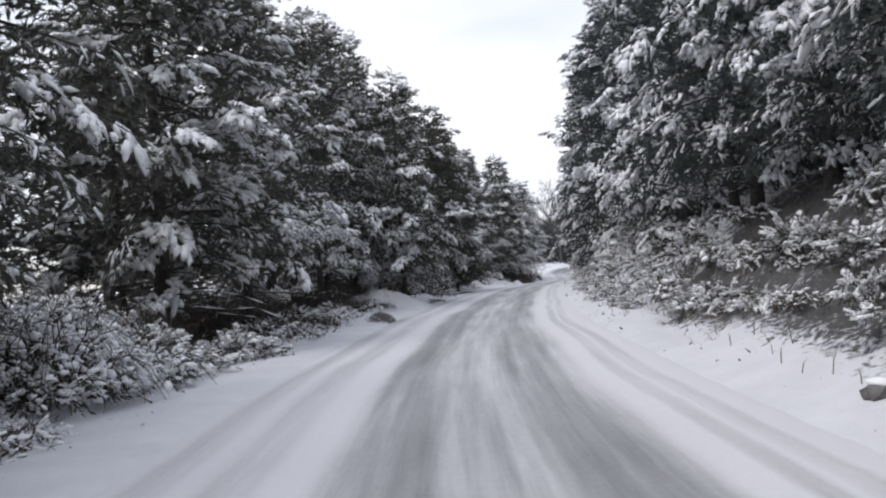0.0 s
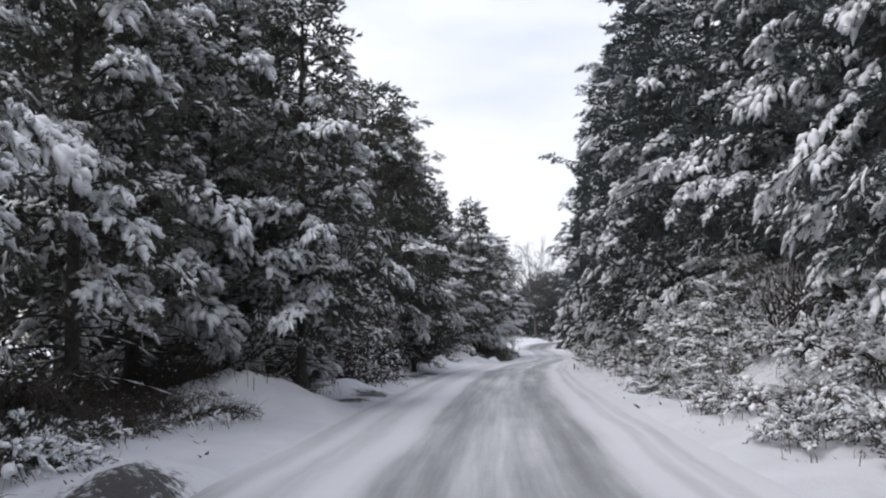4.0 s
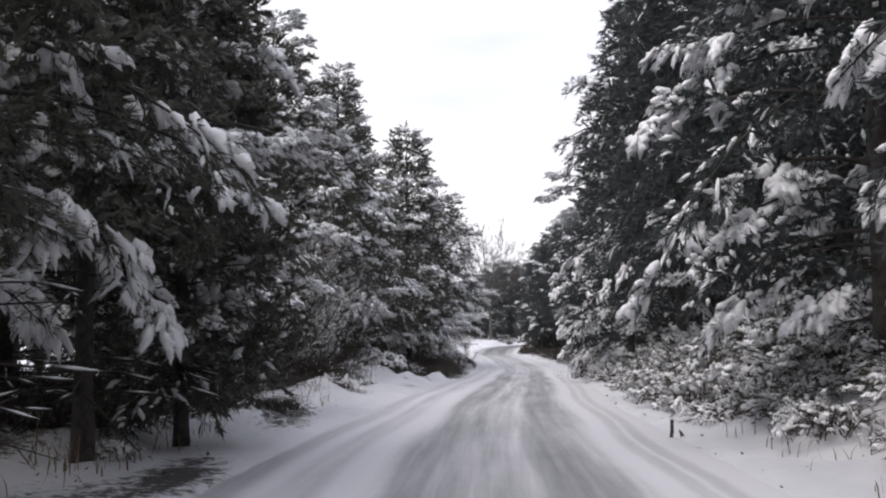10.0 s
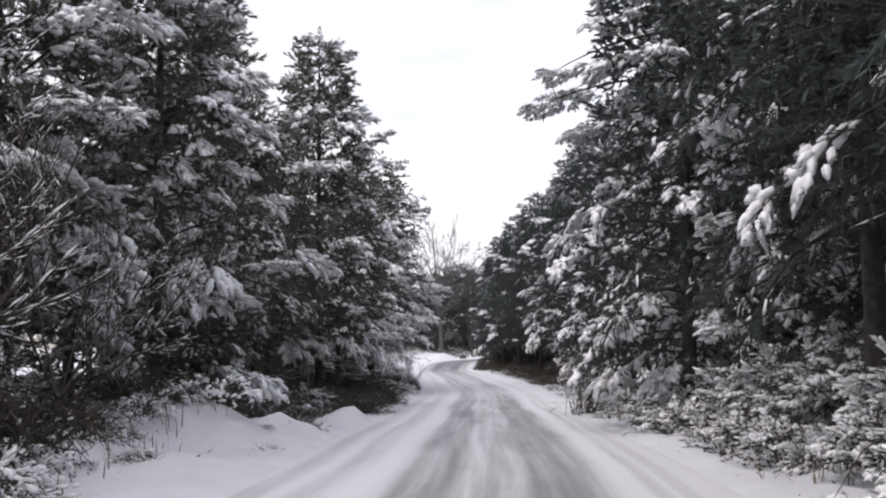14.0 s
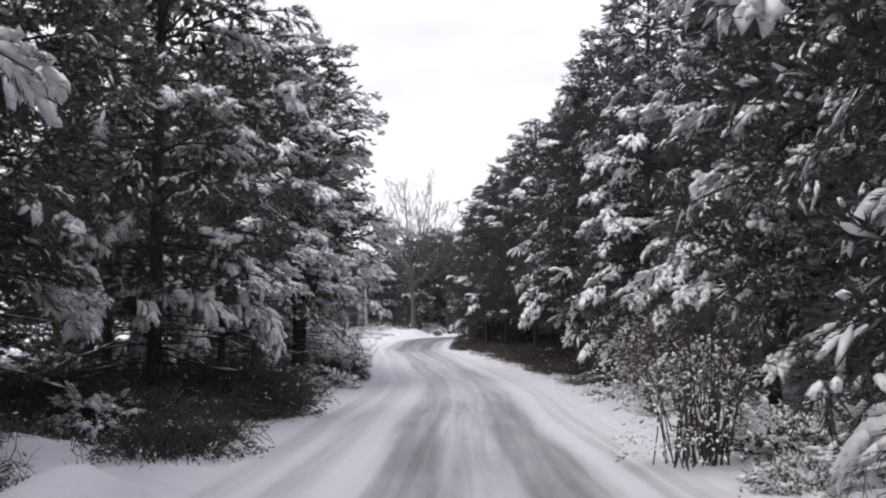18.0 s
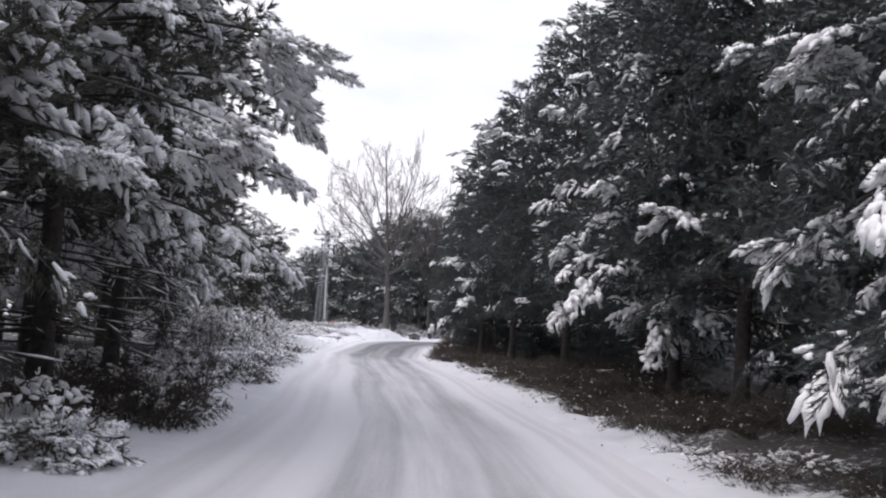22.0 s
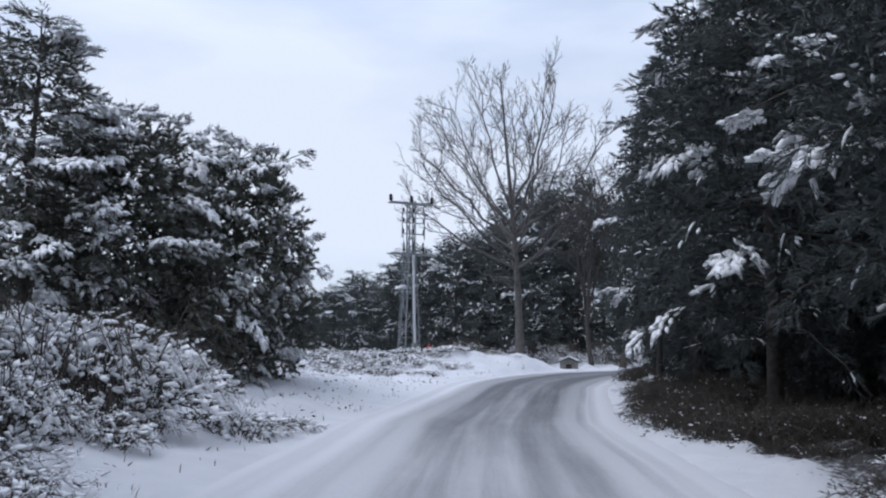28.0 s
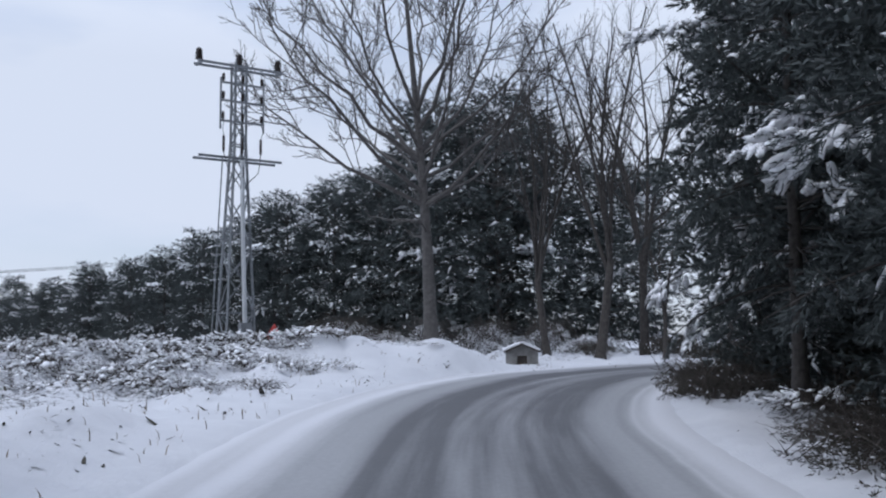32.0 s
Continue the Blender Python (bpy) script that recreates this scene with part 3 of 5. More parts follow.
# ---- conifers ----
def conifer_meshes(seed, H, R, base, detail, needle, droop=0.35, rise=0.35, shape=0.6, snow=0.5, whorl=0.52, limbs=6, size=0.82, step=0.46, inner=0.36, dead=16, lean=0.2, ragged=0.3, glare_snow=0.35, core=520, fill=0.68, dome=False):
    rng = np.random.default_rng(seed)
    hs = np.linspace(0, 1, 12)
    bend = np.cumsum(rng.normal(0, lean * 0.12, (12, 2)), 0) * (hs[:, None] ** 0.5)
    bend -= bend[0]
    spine = np.column_stack([bend, hs * H])
    rad = 0.0125 * H * (1 - hs) ** 0.8 + 0.012
    rad[0] *= 1.35
    trunk = tube(spine, rad, 7)
    bulge = rng.uniform(0, 6.28, 4)

    def on_trunk(h):
        return np.array([np.interp(h, spine[:, 2], spine[:, 0]), np.interp(h, spine[:, 2], spine[:, 1]), h])

    wood, s_ax, s_at, s_sz, s_ld, d_ax, d_at, d_sz = [], [], [], [], [], [], [], []
    h = base
    while h < H * 0.985:
        tau = (h - base) / (H - base)
        prof = (1 - tau) ** shape * (0.6 + 0.4 * min(1, tau * 4 + 0.3))
        if dome:
            prof = max(0.0, 1 - tau ** 2.2) ** 0.5 * (0.8 + 0.2 * min(1, tau * 4))
        n = max(3, int(round(limbs * (1 - 0.35 * tau))))
        a0 = rng.uniform(0, 6.28)
        for i in range(n):
            a = a0 + i * 2 * np.pi / n + rng.normal(0, 0.35)
            lobes = 1 + ragged * (0.6 * np.sin(2 * a + bulge[0] + 3 * tau) * np.sin(7 * tau + bulge[1]) + 0.5 * np.sin(3 * a + bulge[2] - 9 * tau))
            ln = max(0.4, min(1.02 * R, R * prof * lobes * rng.uniform(0.6, 1.12)))
            up = rise * (0.25 + 1.5 * tau) + rng.normal(0, 0.16)
            dr = droop * (1.15 - 0.7 * tau) + rng.normal(0, 0.08)
            if h < 3.2:
                ln, dr = ln * (0.62 + 0.12 * h), dr * (0.25 + 0.22 * h)
            up = max(up, dr - (h - min(1.4, 0.6 * h)) / ln)
            k = max(4, int(ln / 0.7) + 2)
            t = np.linspace(0, 1, k)
            wob = np.cumsum(rng.normal(0, 0.07, k)) * t
            o = on_trunk(min(H * 0.98, h + rng.normal(0, 0.22)))
            pts = np.stack([o[0] + ln * t * np.cos(a + wob), o[1] + ln * t * np.sin(a + wob), o[2] + ln * (up * t - dr * t ** 2)], 1)
            wood.append(tube(pts, 0.005 + (0.007 + 0.008 * ln) * (1 - t) ** 0.8, 3))
            patch = 0.5 + 0.5 * np.sin(2 * a + bulge[3] + 4 * tau) * np.sin(11 * tau + bulge[0] + np.cos(a))
            laden = rng.random() < snow * (0.12 + 1.6 * patch)
            m = max(1, int(round(ln * (1 - inner) / step)))
            for q in range(m + 1):
                tip = q == m
                f = max(0.3, 1 - 0.62 * size / ln) if tip else inner + (1 - inner) * (q + rng.uniform(0.1, 0.8)) / (m + 0.6)
                c = np.array([np.interp(f, t, pts[:, e]) for e in range(3)])
                tang = pts[min(k - 1, int(f * (k - 1)) + 1)] - pts[int(min(f, 0.99) * (k - 1))]
                tang /= np.linalg.norm(tang) + 1e-9
                sw = rng.normal(0, 0.15) if tip else (-1) ** q * rng.uniform(0.45, 1.05)
                s_ax.append(np.array([tang[0] * np.cos(sw) - tang[1] * np.sin(sw), tang[0] * np.sin(sw) + tang[1] * np.cos(sw), tang[2] * 0.9 + rng.normal(-0.22 * f if not dome else -0.15, 0.2)]))
                s_at.append(c + rng.normal(0, 0.04, 3)), s_sz.append(size * rng.uniform(0.75, 1.15) * (0.85 + 0.2 * f))
                s_ld.append(2 if laden and f > 0.35 and rng.random() < 0.9 else 1 if rng.random() < (0.2 if snow > 0.25 else 0.06) + snow else 0)
        h += whorl * rng.uniform(0.7, 1.3) * (1.15 - 0.4 * tau)
    s_ax.append(np.array([0.05, 0, 1.0])), s_at.append(spine[-1] - [0, 0, 0.3 * size]), s_sz.append(0.7 * size), s_ld.append(0)
    tau, a = rng.uniform(0.0, 0.93, core), rng.uniform(0, 6.28, core)
    low = np.clip(0.55 + tau * 3, 0, 1)
    rr = R * ((1 - tau ** 2.2) ** 0.5 if dome else (1 - tau) ** shape) * low * fill * np.sqrt(rng.uniform(0.03, 1.0, core))
    mid = np.array([on_trunk(base + k * (H - base)) for k in tau])
    c_at = mid + np.stack([rr * np.cos(a), rr * np.sin(a), rng.normal(0, 0.2, core) - droop * 0.35 * rr], 1)
    c_ax = np.stack([np.cos(a), np.sin(a), rng.normal(-0.1, 0.45, core)], 1)
    for _ in range(dead):
        hh, a, ln = rng.uniform(0.8, max(1.2, base * 1.1)), rng.uniform(0, 6.28), rng.uniform(0.6, 0.6 * R)
        t = np.linspace(0, 1, 5)
        o = on_trunk(hh)
        wig = np.cumsum(rng.normal(0, 0.12, (5, 3)), 0) * t[:, None]
        twig = np.stack([o[0] + ln * t * np.cos(a), o[1] + ln * t * np.sin(a), o[2] - 0.12 * ln * t ** 2], 1) + wig * 0.6
        wood.append(tube(twig, 0.016 * (1 - t) + 0.004, 3))
        for q in range(1, 4):
            if rng.random() < 0.25 + 0.5 * snow:
                d_ax.append(twig[q + 1] - twig[q]), d_at.append(twig[q] + [0, 0, 0.022]), d_sz.append(np.linalg.norm(twig[q + 1] - twig[q]))
            w = twig[q] + np.outer((0, 1), rng.normal(0, 0.25, 3) + 0.3 * (twig[q + 1] - twig[q]))
            wood.append(tube(w, [0.007, 0.003], 3))
    outer, pads = fanned(detail, np.array(s_ax), np.array(s_at), np.array(s_sz), np.array(s_ld), 0.24, rng)
    crown = joined([outer, scattered(TUFTS, c_ax, c_at, (0.78 if detail else 1.1) * rng.uniform(0.75, 1.2, core), 0.5, rng)])
    # snow lumps on inner tufts, added to lift dark crowns as veiling glare does
    if glare_snow and snow > 0.5:
        m = int(core * glare_snow)
        pads = joined([pads, scattered([(LUMPS[0][0] * np.array([1, 0.34, 0.26]), LUMPS[0][1])], c_ax[:m], c_at[:m] * np.array([1.12, 1.12, 1]) + [0, 0, 0.1], rng.uniform(0.18, 0.42, m), 0.3, rng)])
    if d_at:
        pads = joined([pads, scattered([(LUMPS[0][0] * np.array([1, 0.06, 0.05]), LUMPS[0][1])], np.array(d_ax), np.array(d_at), np.array(d_sz), 0.1, rng)])
    return {"trunk": mesh_of("trunk", *trunk, BARK, True), "branching": mesh_of("branching", *joined(wood), BARK, True), "crown": mesh_of("crown", *crown, needle), "snow_cover": mesh_of("snow_cover", *pads, SNOW, True), "height": H}


def conifer(name, meshes, label):
    ob = thing(name, Matrix(), label, "tree")
    for key in ("trunk", "branching", "crown", "snow_cover"):
        tagged(part(key, meshes[key], ob), kind="" if key == "trunk" else "stuff")
    return ob


PINE = "snow-laden dark green pine beside the snowy road"
FIR = "tall dark fir with snow-covered drooping branches on the bank"
KINDS = {}


def kind(key, name, label, **kw):
    KINDS[key] = (name, label, conifer_meshes(**kw))


kind("pine_a", "pine_tree", PINE, seed=11, H=12, R=3.7, base=1.9, detail=1, needle=NEEDLE, snow=0.85, shape=0.75, dead=26)
kind("pine_b", "pine_tree", PINE, seed=12, H=12, R=3.4, base=2.2, detail=1, needle=NEEDLE, snow=0.8, shape=0.5, ragged=0.4, dead=28)
kind("pine_c", "pine_tree", PINE, seed=13, H=12, R=3.8, base=1.7, detail=1, needle=NEEDLE, snow=0.8, shape=0.66, dead=24)
kind("young_pine", "young_pine_tree", "young snow-dusted pine with an upright leader at the roadside", seed=14, H=8, R=2.5, base=0.7, detail=1, needle=NEEDLE, snow=0.6, rise=0.55, droop=0.25, size=0.8, step=0.45, whorl=0.45)
kind("near_pine", "pine_tree", PINE, seed=15, H=12, R=3.8, base=2.0, detail=2, needle=NEEDLE, snow=0.78, size=0.82, limbs=6, core=620, dead=28)
kind("fir_a", "fir_tree", FIR, seed=21, H=14, R=3.9, base=1.2, detail=1, needle=NEEDLE_BLUE, snow=0.5, droop=0.6, rise=0.35, shape=0.5, whorl=0.56)
kind("fir_b", "fir_tree", FIR, seed=22, H=14, R=3.6, base=0.9, detail=1, needle=NEEDLE_BLUE, snow=0.5, droop=0.55, rise=0.35, shape=0.55, whorl=0.56)
kind("fir_c", "fir_tree", FIR, seed=23, H=14, R=4.1, base=1.4, detail=1, needle=NEEDLE_BLUE, snow=0.5, droop=0.5, rise=0.4, shape=0.45, whorl=0.56, ragged=0.4, core=720, fill=0.74)
kind("near_fir", "fir_tree", FIR, seed=24, H=14, R=4.0, base=1.7, detail=2, needle=NEEDLE_BLUE, snow=0.55, droop=0.55, rise=0.35, shape=0.5, size=0.82, whorl=0.58, limbs=6, core=760, fill=0.74)
kind("round_pine", "round_pine_tree", "broad round-crowned pine with lumps of snow on its boughs", seed=31, H=6.0, R=3.6, base=0.5, detail=1, needle=NEEDLE, snow=1.2, rise=0.3, droop=0.3, size=0.66, step=0.45, limbs=10, whorl=0.40, ragged=0.14, core=950, fill=0.76, dome=True)
kind("back_pine", "pine_tree", "pine deeper in the wood with little snow", seed=41, H=12, R=3.5, base=0.9, detail=0, needle=NEEDLE, snow=0.2, size=1.4, step=1.2, whorl=0.75, dead=8, core=260)
kind("back_fir", "fir_tree", "fir deeper in the wood with little snow", seed=42, H=13, R=3.5, base=0.9, detail=0, needle=NEEDLE_BLUE, snow=0.1, size=1.4, step=1.2, whorl=0.75, droop=0.45, dead=8, core=260)
# part of this thin snow stands in for haze that lightens the far pines
kind("far_pine", "pine_tree", "dark round-topped pine beyond the bend, almost free of snow", seed=43, H=10, R=3.6, base=0.6, detail=0, needle=NEEDLE_BLUE, snow=0.14, size=1.3, step=0.7, whorl=0.5, rise=0.5, droop=0.25, shape=0.42, dead=0, core=300, fill=0.85, limbs=7)
kind("dark_fir", "fir_tree", "dark fir with a bare lower trunk and lightly snowed boughs", seed=51, H=13, R=3.9, base=2.6, detail=1, needle=NEEDLE_BLUE, snow=0.12, droop=0.28, rise=0.3, shape=0.5, whorl=0.48, core=760, fill=0.74, dead=10, limbs=7)
kind("edge_fir", "fir_tree", "dark fir with long snow-edged boughs over a bare trunk", seed=53, H=13, R=4.0, base=2.4, detail=1, needle=NEEDLE_BLUE, snow=0.58, droop=0.36, rise=0.34, shape=0.5, whorl=0.52, core=760, fill=0.74, dead=22, limbs=7)
kind("dark_pine", "pine_tree", "dark roadside pine with little snow on its boughs", seed=52, H=11, R=3.8, base=2.8, detail=1, needle=NEEDLE, snow=0.3, shape=0.55, core=520, fill=0.74, dead=44)
kind("tall_pine", "pine_tree", "tall bare-trunked pine with a crown full of snow", seed=54, H=12, R=4.0, base=3.0, detail=1, needle=NEEDLE, snow=1.15, shape=0.45, ragged=0.4, dead=44)
kind("low_fir", "young_fir_tree", "young dark fir with boughs down to the ground", seed=55, H=6, R=2.3, base=0.3, detail=1, needle=NEEDLE_BLUE, snow=0.06, droop=0.3, rise=0.4, shape=0.6, whorl=0.5, size=0.75, core=320, dead=0)
MASTERS = {}


def plant(key, x, y, H, turn, wide=1.0, group="", sink=0.12, tilt=0.0):
    name, label, meshes = KINDS[key]
    k = H / meshes["height"]
    m = pose(x, y, gz(x, y) - sink, tilt, tilt * 0.6, turn) @ Matrix.Diagonal((k * wide, k * wide, k, 1))
    if key not in MASTERS:
        MASTERS[key] = conifer(name, meshes, label)
        MASTERS[key].matrix_basis = m
        ob = MASTERS[key]
    else:
        ob = copy_thing(MASTERS[key], m)
        ob.matrix_basis = m
    return tagged(ob, group=group)


taken = [(-6.2, 14.5)]


def free(x, y, gap):
    if any((x - a) ** 2 + (y - b) ** 2 < gap ** 2 for a, b in taken):
        return False
    taken.append((x, y))
    return True


NAMED = [
    ("near_pine", -0.8, 70.5, 12.0, 110, 0.92), ("dark_pine", 0.1, 62.2, 11.5, 50, 0.8), ("dark_pine", -0.6, 58.6, 12.0, 170, 0.85), ("tall_pine", 10.0, 123.2, 12.5, 300, 0.9),
    ("tall_pine", 7.6, 126.5, 11.5, 33, 1.0), ("dark_pine", 8.4, 132.0, 13.0, 133, 1.0), ("pine_b", 5.0, 129.5, 12.5, 233, 1.0), ("back_pine", 4.5, 136.0, 12.0, 33, 1.1),
    ("pine_b", 0.6, 84.5, 13.5, 70, 1.0), ("pine_a", 3.2, 93.0, 12.5, 70, 0.95),
    ("edge_fir", 28.4, 171.0, 10.0, 10, 0.85), ("low_fir", 27.4, 169.8, 4.0, 75, 0.9),
    ("near_pine", 6.6, 103.0, 14.3, 20, 0.85), ("young_pine", 0.9, 64.4, 9.3, 0, 0.8), ("pine_c", -1.8, 42.0, 10.6, 80, 0.85),
    ("pine_a", 2.9, 88.0, 13.0, 140, 0.85), ("tall_pine", 9.7, 118.5, 12.8, 60, 1.05), ("tall_pine", 8.3, 114.6, 12.0, 200, 0.95), ("near_pine", -6.3, 21.0, 13.5, 200, 1.0),
    ("pine_a", 9.4, 138.5, 12.0, 10, 1.05), ("pine_c", 8.7, 154.5, 8.6, 100, 1.15), ("pine_c", 8.2, 147.0, 10.5, 100, 0.9), ("round_pine", 12.3, 159.8, 6.6, 0, 0.72), ("round_pine", 10.0, 157.0, 6.9, 140, 0.85),
    ("near_fir", 15.2, 89.0, 14.5, 30, 0.95), ("dark_fir", 23.6, 135.6, 13.6, 90, 0.9), ("dark_fir", 23.0, 122.0, 15.0, 200, 0.9), ("dark_fir", 23.9, 129.6, 13.5, 40, 0.95),
    ("dark_fir", 24.4, 152.0, 12.5, 20, 0.95), ("dark_fir", 25.6, 160.6, 11.5, 150, 1.0), ("dark_fir", 23.9, 144.0, 13.0, 150, 0.9),
    ("fir_b", 10.2, 56.0, 15.5, 45, 0.95), ("near_fir", 11.4, 63.5, 16.0, 10, 0.9), ("dark_fir", 12.8, 72.0, 17.0, 80, 0.85), ("dark_fir", 14.2, 80.0, 17.0, 310, 0.8), ("dark_fir", 13.6, 76.0, 16.0, 10, 0.8),
    ("fir_b", 20.8, 112.0, 14.5, 100, 0.95), ("dark_fir", 29.0, 158.0, 12.0, 60, 1.0), ("dark_fir", 26.0, 166.0, 10.5, 260, 0.82), ("edge_fir", 28.4, 168.6, 10.0, 60, 0.85), ("dark_fir", 28.4, 164.2, 11.0, 130, 0.9), ("dark_fir", 33.5, 170.2, 9.5, 200, 0.9), ("dark_fir", 31.5, 165.0, 11.0, 130, 1.1),
    ("dark_fir", 31.0, 169.4, 9.5, 30, 0.9), ("back_fir", 34.5, 168.0, 11.0, 10, 1.1), ("back_fir", 33.0, 160.0, 12.0, 50, 1.2), ("back_fir", 38.0, 165.0, 11.0, 90, 1.2),
    ("back_fir", 28.0, 153.0, 12.0, 190, 1.1), ("back_fir", 31.0, 154.0, 12.0, 220, 1.2), ("back_fir", 36.0, 155.0, 12.0, 280, 1.2), ("back_fir", 27.0, 147.0, 12.0, 20, 1.1), ("dark_fir", 27.6, 160.8, 11.0, 75, 0.9), ("back_fir", 31.0, 161.5, 11.0, 15, 1.1), ("back_fir", 35.0, 163.5, 11.0, 95, 1.1), ("back_fir", 37.5, 170.0, 9.0, 95, 1.0), ("back_fir", 30.5, 149.0, 12.0, 95, 1.1), ("back_fir", 33.5, 157.0, 12.0, 15, 1.1), ("back_fir", 30.2, 166.8, 10.5, 45, 1.0), ("back_fir", 33.0, 167.2, 10.5, 245, 1.0), ("back_fir", 36.5, 160.0, 12.0, 145, 1.1), ("dark_fir", 26.2, 156.2, 12.0, 245, 0.95), ("back_fir", 28.6, 156.6, 12.0, 200, 1.1), ("back_fir", 40.5, 169.0, 10.0, 20, 1.1), ("back_fir", 41.0, 160.0, 12.0, 75, 1.2), ("low_fir", 27.6, 167.4, 5.5, 0, 0.9), ("low_fir", 30.4, 170.2, 4.5, 60, 0.9), ("low_fir", 26.8, 163.6, 5.0, 120, 0.9), ("low_fir", 28.2, 165.6, 6.0, 200, 1.0), ("low_fir", 27.0, 160.0, 5.5, 300, 0.9), ("low_fir", 33.0, 170.8, 5.0, 20, 1.0), ("low_fir", 29.6, 162.4, 6.5, 20, 1.1), ("low_fir", 26.9, 154.0, 5.0, 90, 0.9), ("low_fir", 27.2, 150.0, 5.5, 30, 0.9), ("low_fir", 26.6, 140.6, 5.5, 250, 0.9), ("low_fir", 26.2, 146.4, 4.5, 280, 0.9), ("back_fir", 35.0, 150.0, 12.0, 75, 1.2),
]
for key, x, y, H, turn, wide in NAMED:
    taken.append((x, y))
    plant(key, x, y, H, turn, wide, "roadside trees")

rows_rng = random.Random(7)
y = -9.0
while y < 126:
    x = middle_x(y) - rows_rng.uniform(6.5, 7.6) - (2.6 if 74 < y < 84 else 0)
    H = rows_rng.uniform(9.5, 13.8) if y < 100 else rows_rng.uniform(9.0, 10.5)
    if free(x, y, 2.7):
        plant(rows_rng.choice(("dark_pine", "dark_pine", "pine_b") if 50 < y < 72 else ("pine_a", "pine_b", "pine_c") if y < 80 else ("tall_pine", "pine_b") if y > 109 else ("dark_pine", "dark_pine", "pine_b")), x, y, H, rows_rng.uniform(0, 360), rows_rng.uniform(0.82, 1.0), "roadside trees")
    y += rows_rng.uniform(3.4, 4.8)
y = -6.0
while y < 156:
    x = middle_x(y) + rows_rng.uniform(6.8, 7.7) + (0.8 if y < 30 else 0.5 if y < 100 else 0)
    H = rows_rng.uniform(14.0, 16.5) if y < 100 else rows_rng.uniform(11.5, 13.5)
    if free(x, y, 2.8):
        plant(rows_rng.choice(("fir_a", "fir_b", "fir_c") if y < 116 else ("dark_fir", "edge_fir", "edge_fir")), x, y, H, rows_rng.uniform(0, 360), rows_rng.uniform(0.8, 0.95), "roadside trees")
    y += rows_rng.uniform(3.6, 5.0)
for off, gap in ((-10.8, 4.6), (-16.0, 6.0), (11.8, 4.8), (17.0, 6.5)):
    y = -8.0
    while y < (148 if off < 0 else 156):
        x = middle_x(min(y, 160)) + off + rows_rng.uniform(-1.5, 1.5)
        if free(x, y, 2.8) and not (y > 132 and off < -12):
            plant("back_pine" if off < 0 else "back_fir", x, y, rows_rng.uniform(9, 12.5) if off < 0 else rows_rng.uniform(11, 14), rows_rng.uniform(0, 360), rows_rng.uniform(0.9, 1.15), "trees in the wood")
        y += gap * rows_rng.uniform(0.75, 1.25)
FAR = [
    (-9, 236, 5.0), (-3, 232, 5.8), (1.5, 226, 5.4), (5.5, 219, 5.9), (9.0, 213, 5.6), (11.6, 209, 5.9), (14.0, 206, 6.0), (16.2, 205, 7.0), (18.6, 204, 8.0),
    (21.0, 203, 8.6), (23.4, 202, 9.4), (13.2, 213, 7.4), (17.8, 211, 9.2), (22.0, 209, 10.4), (26.0, 199, 12.4), (28.6, 197, 12.6), (31.5, 200, 11.6),
    (34.5, 198, 9.5), (30.0, 207, 13.0), (38.0, 203, 10.0), (25.2, 206, 11.0), (43.0, 196, 9.0), (47.0, 187, 9.5), (36.5, 188, 6.0), (41.0, 184, 7.5),
]
FAR += [(-12.0 + 1.7 * k, 240.0 - 1.9 * k, 3.0 + 0.2 * k) for k in range(15)] + [(-8.0 + 2.6 * k, 244.0 - 2.6 * k, 3.4 + 0.36 * k) for k in range(11)]
for x, y, H in FAR:
    plant("far_pine", x, y, H, rows_rng.uniform(0, 360), 1.0, "trees beyond the bend")


# ---- boughs bent under their snow ----
def heavy_bough(x, y, z, size, seed):
    """A long bough of the nearest tree whose snow-laden end lies at the place given."""
    rng = np.random.default_rng(seed)
    tree = min((o for o in PLANTED), key=lambda o: (o.matrix_basis.translation.xy - Vector((x, y))).length)
    m = tree.matrix_basis.inverted()
    k = tree.matrix_basis.to_scale()
    root, tip = tree.matrix_basis.translation, np.array([x, y, z])
    out = tip - np.array([root.x, root.y, z])
    reach = np.linalg.norm(out)
    start = np.array([root.x, root.y, z + 0.10 * reach])
    out /= reach + 1e-9
    t = np.linspace(0, 1, 8)
    pts = start + np.outer(t, tip - start)
    pts[:, 2] += 0.25 * reach * t * (1 - t)
    wood = tube(pts, 0.012 + 0.03 * (1 - t), 5)
    n = int(10 + 26 * size)
    side = np.array([-out[1], out[0], 0.0])
    f = rng.uniform(-0.85, 0.3, n)
    f[:2] = (0.0, 0.2)
    w = rng.uniform(-0.55, 0.55, n) * (1 - 0.4 * np.abs(f))
    at = tip + size * (np.outer(f * 1.0, out) + np.outer(w, side))
    at[:, 2] += -0.25 * size * np.maximum(f, 0) - 0.3 * size * np.abs(w) + rng.normal(0, 0.05, n)
    ax = out + np.outer(w * 1.5, side) + np.stack([np.zeros(n), np.zeros(n), rng.normal(-0.15, 0.12, n)], 1)
    green, white = fanned(2, ax, at, rng.uniform(0.3, 0.5, n) * min(size, 1.0), np.full(n, 2), 0.35, rng)

    def local(v):
        return np.asarray(v) @ np.array(m.to_3x3()).T + np.array(m.translation)

    bough = part("bough", mesh_of("bough", local(wood[0]), wood[1], BARK, True), tree, "long bough bent down by its load of snow")
    tagged(part("needles", mesh_of("needles", local(green[0]), green[1], NEEDLE if y < 200 and x < middle_x(y) else NEEDLE_BLUE), bough), kind="stuff")
    tagged(part("snow_load", mesh_of("snow_load", local(white[0]), white[1], SNOW, True), bough, "thick lumps of snow"), kind="stuff")


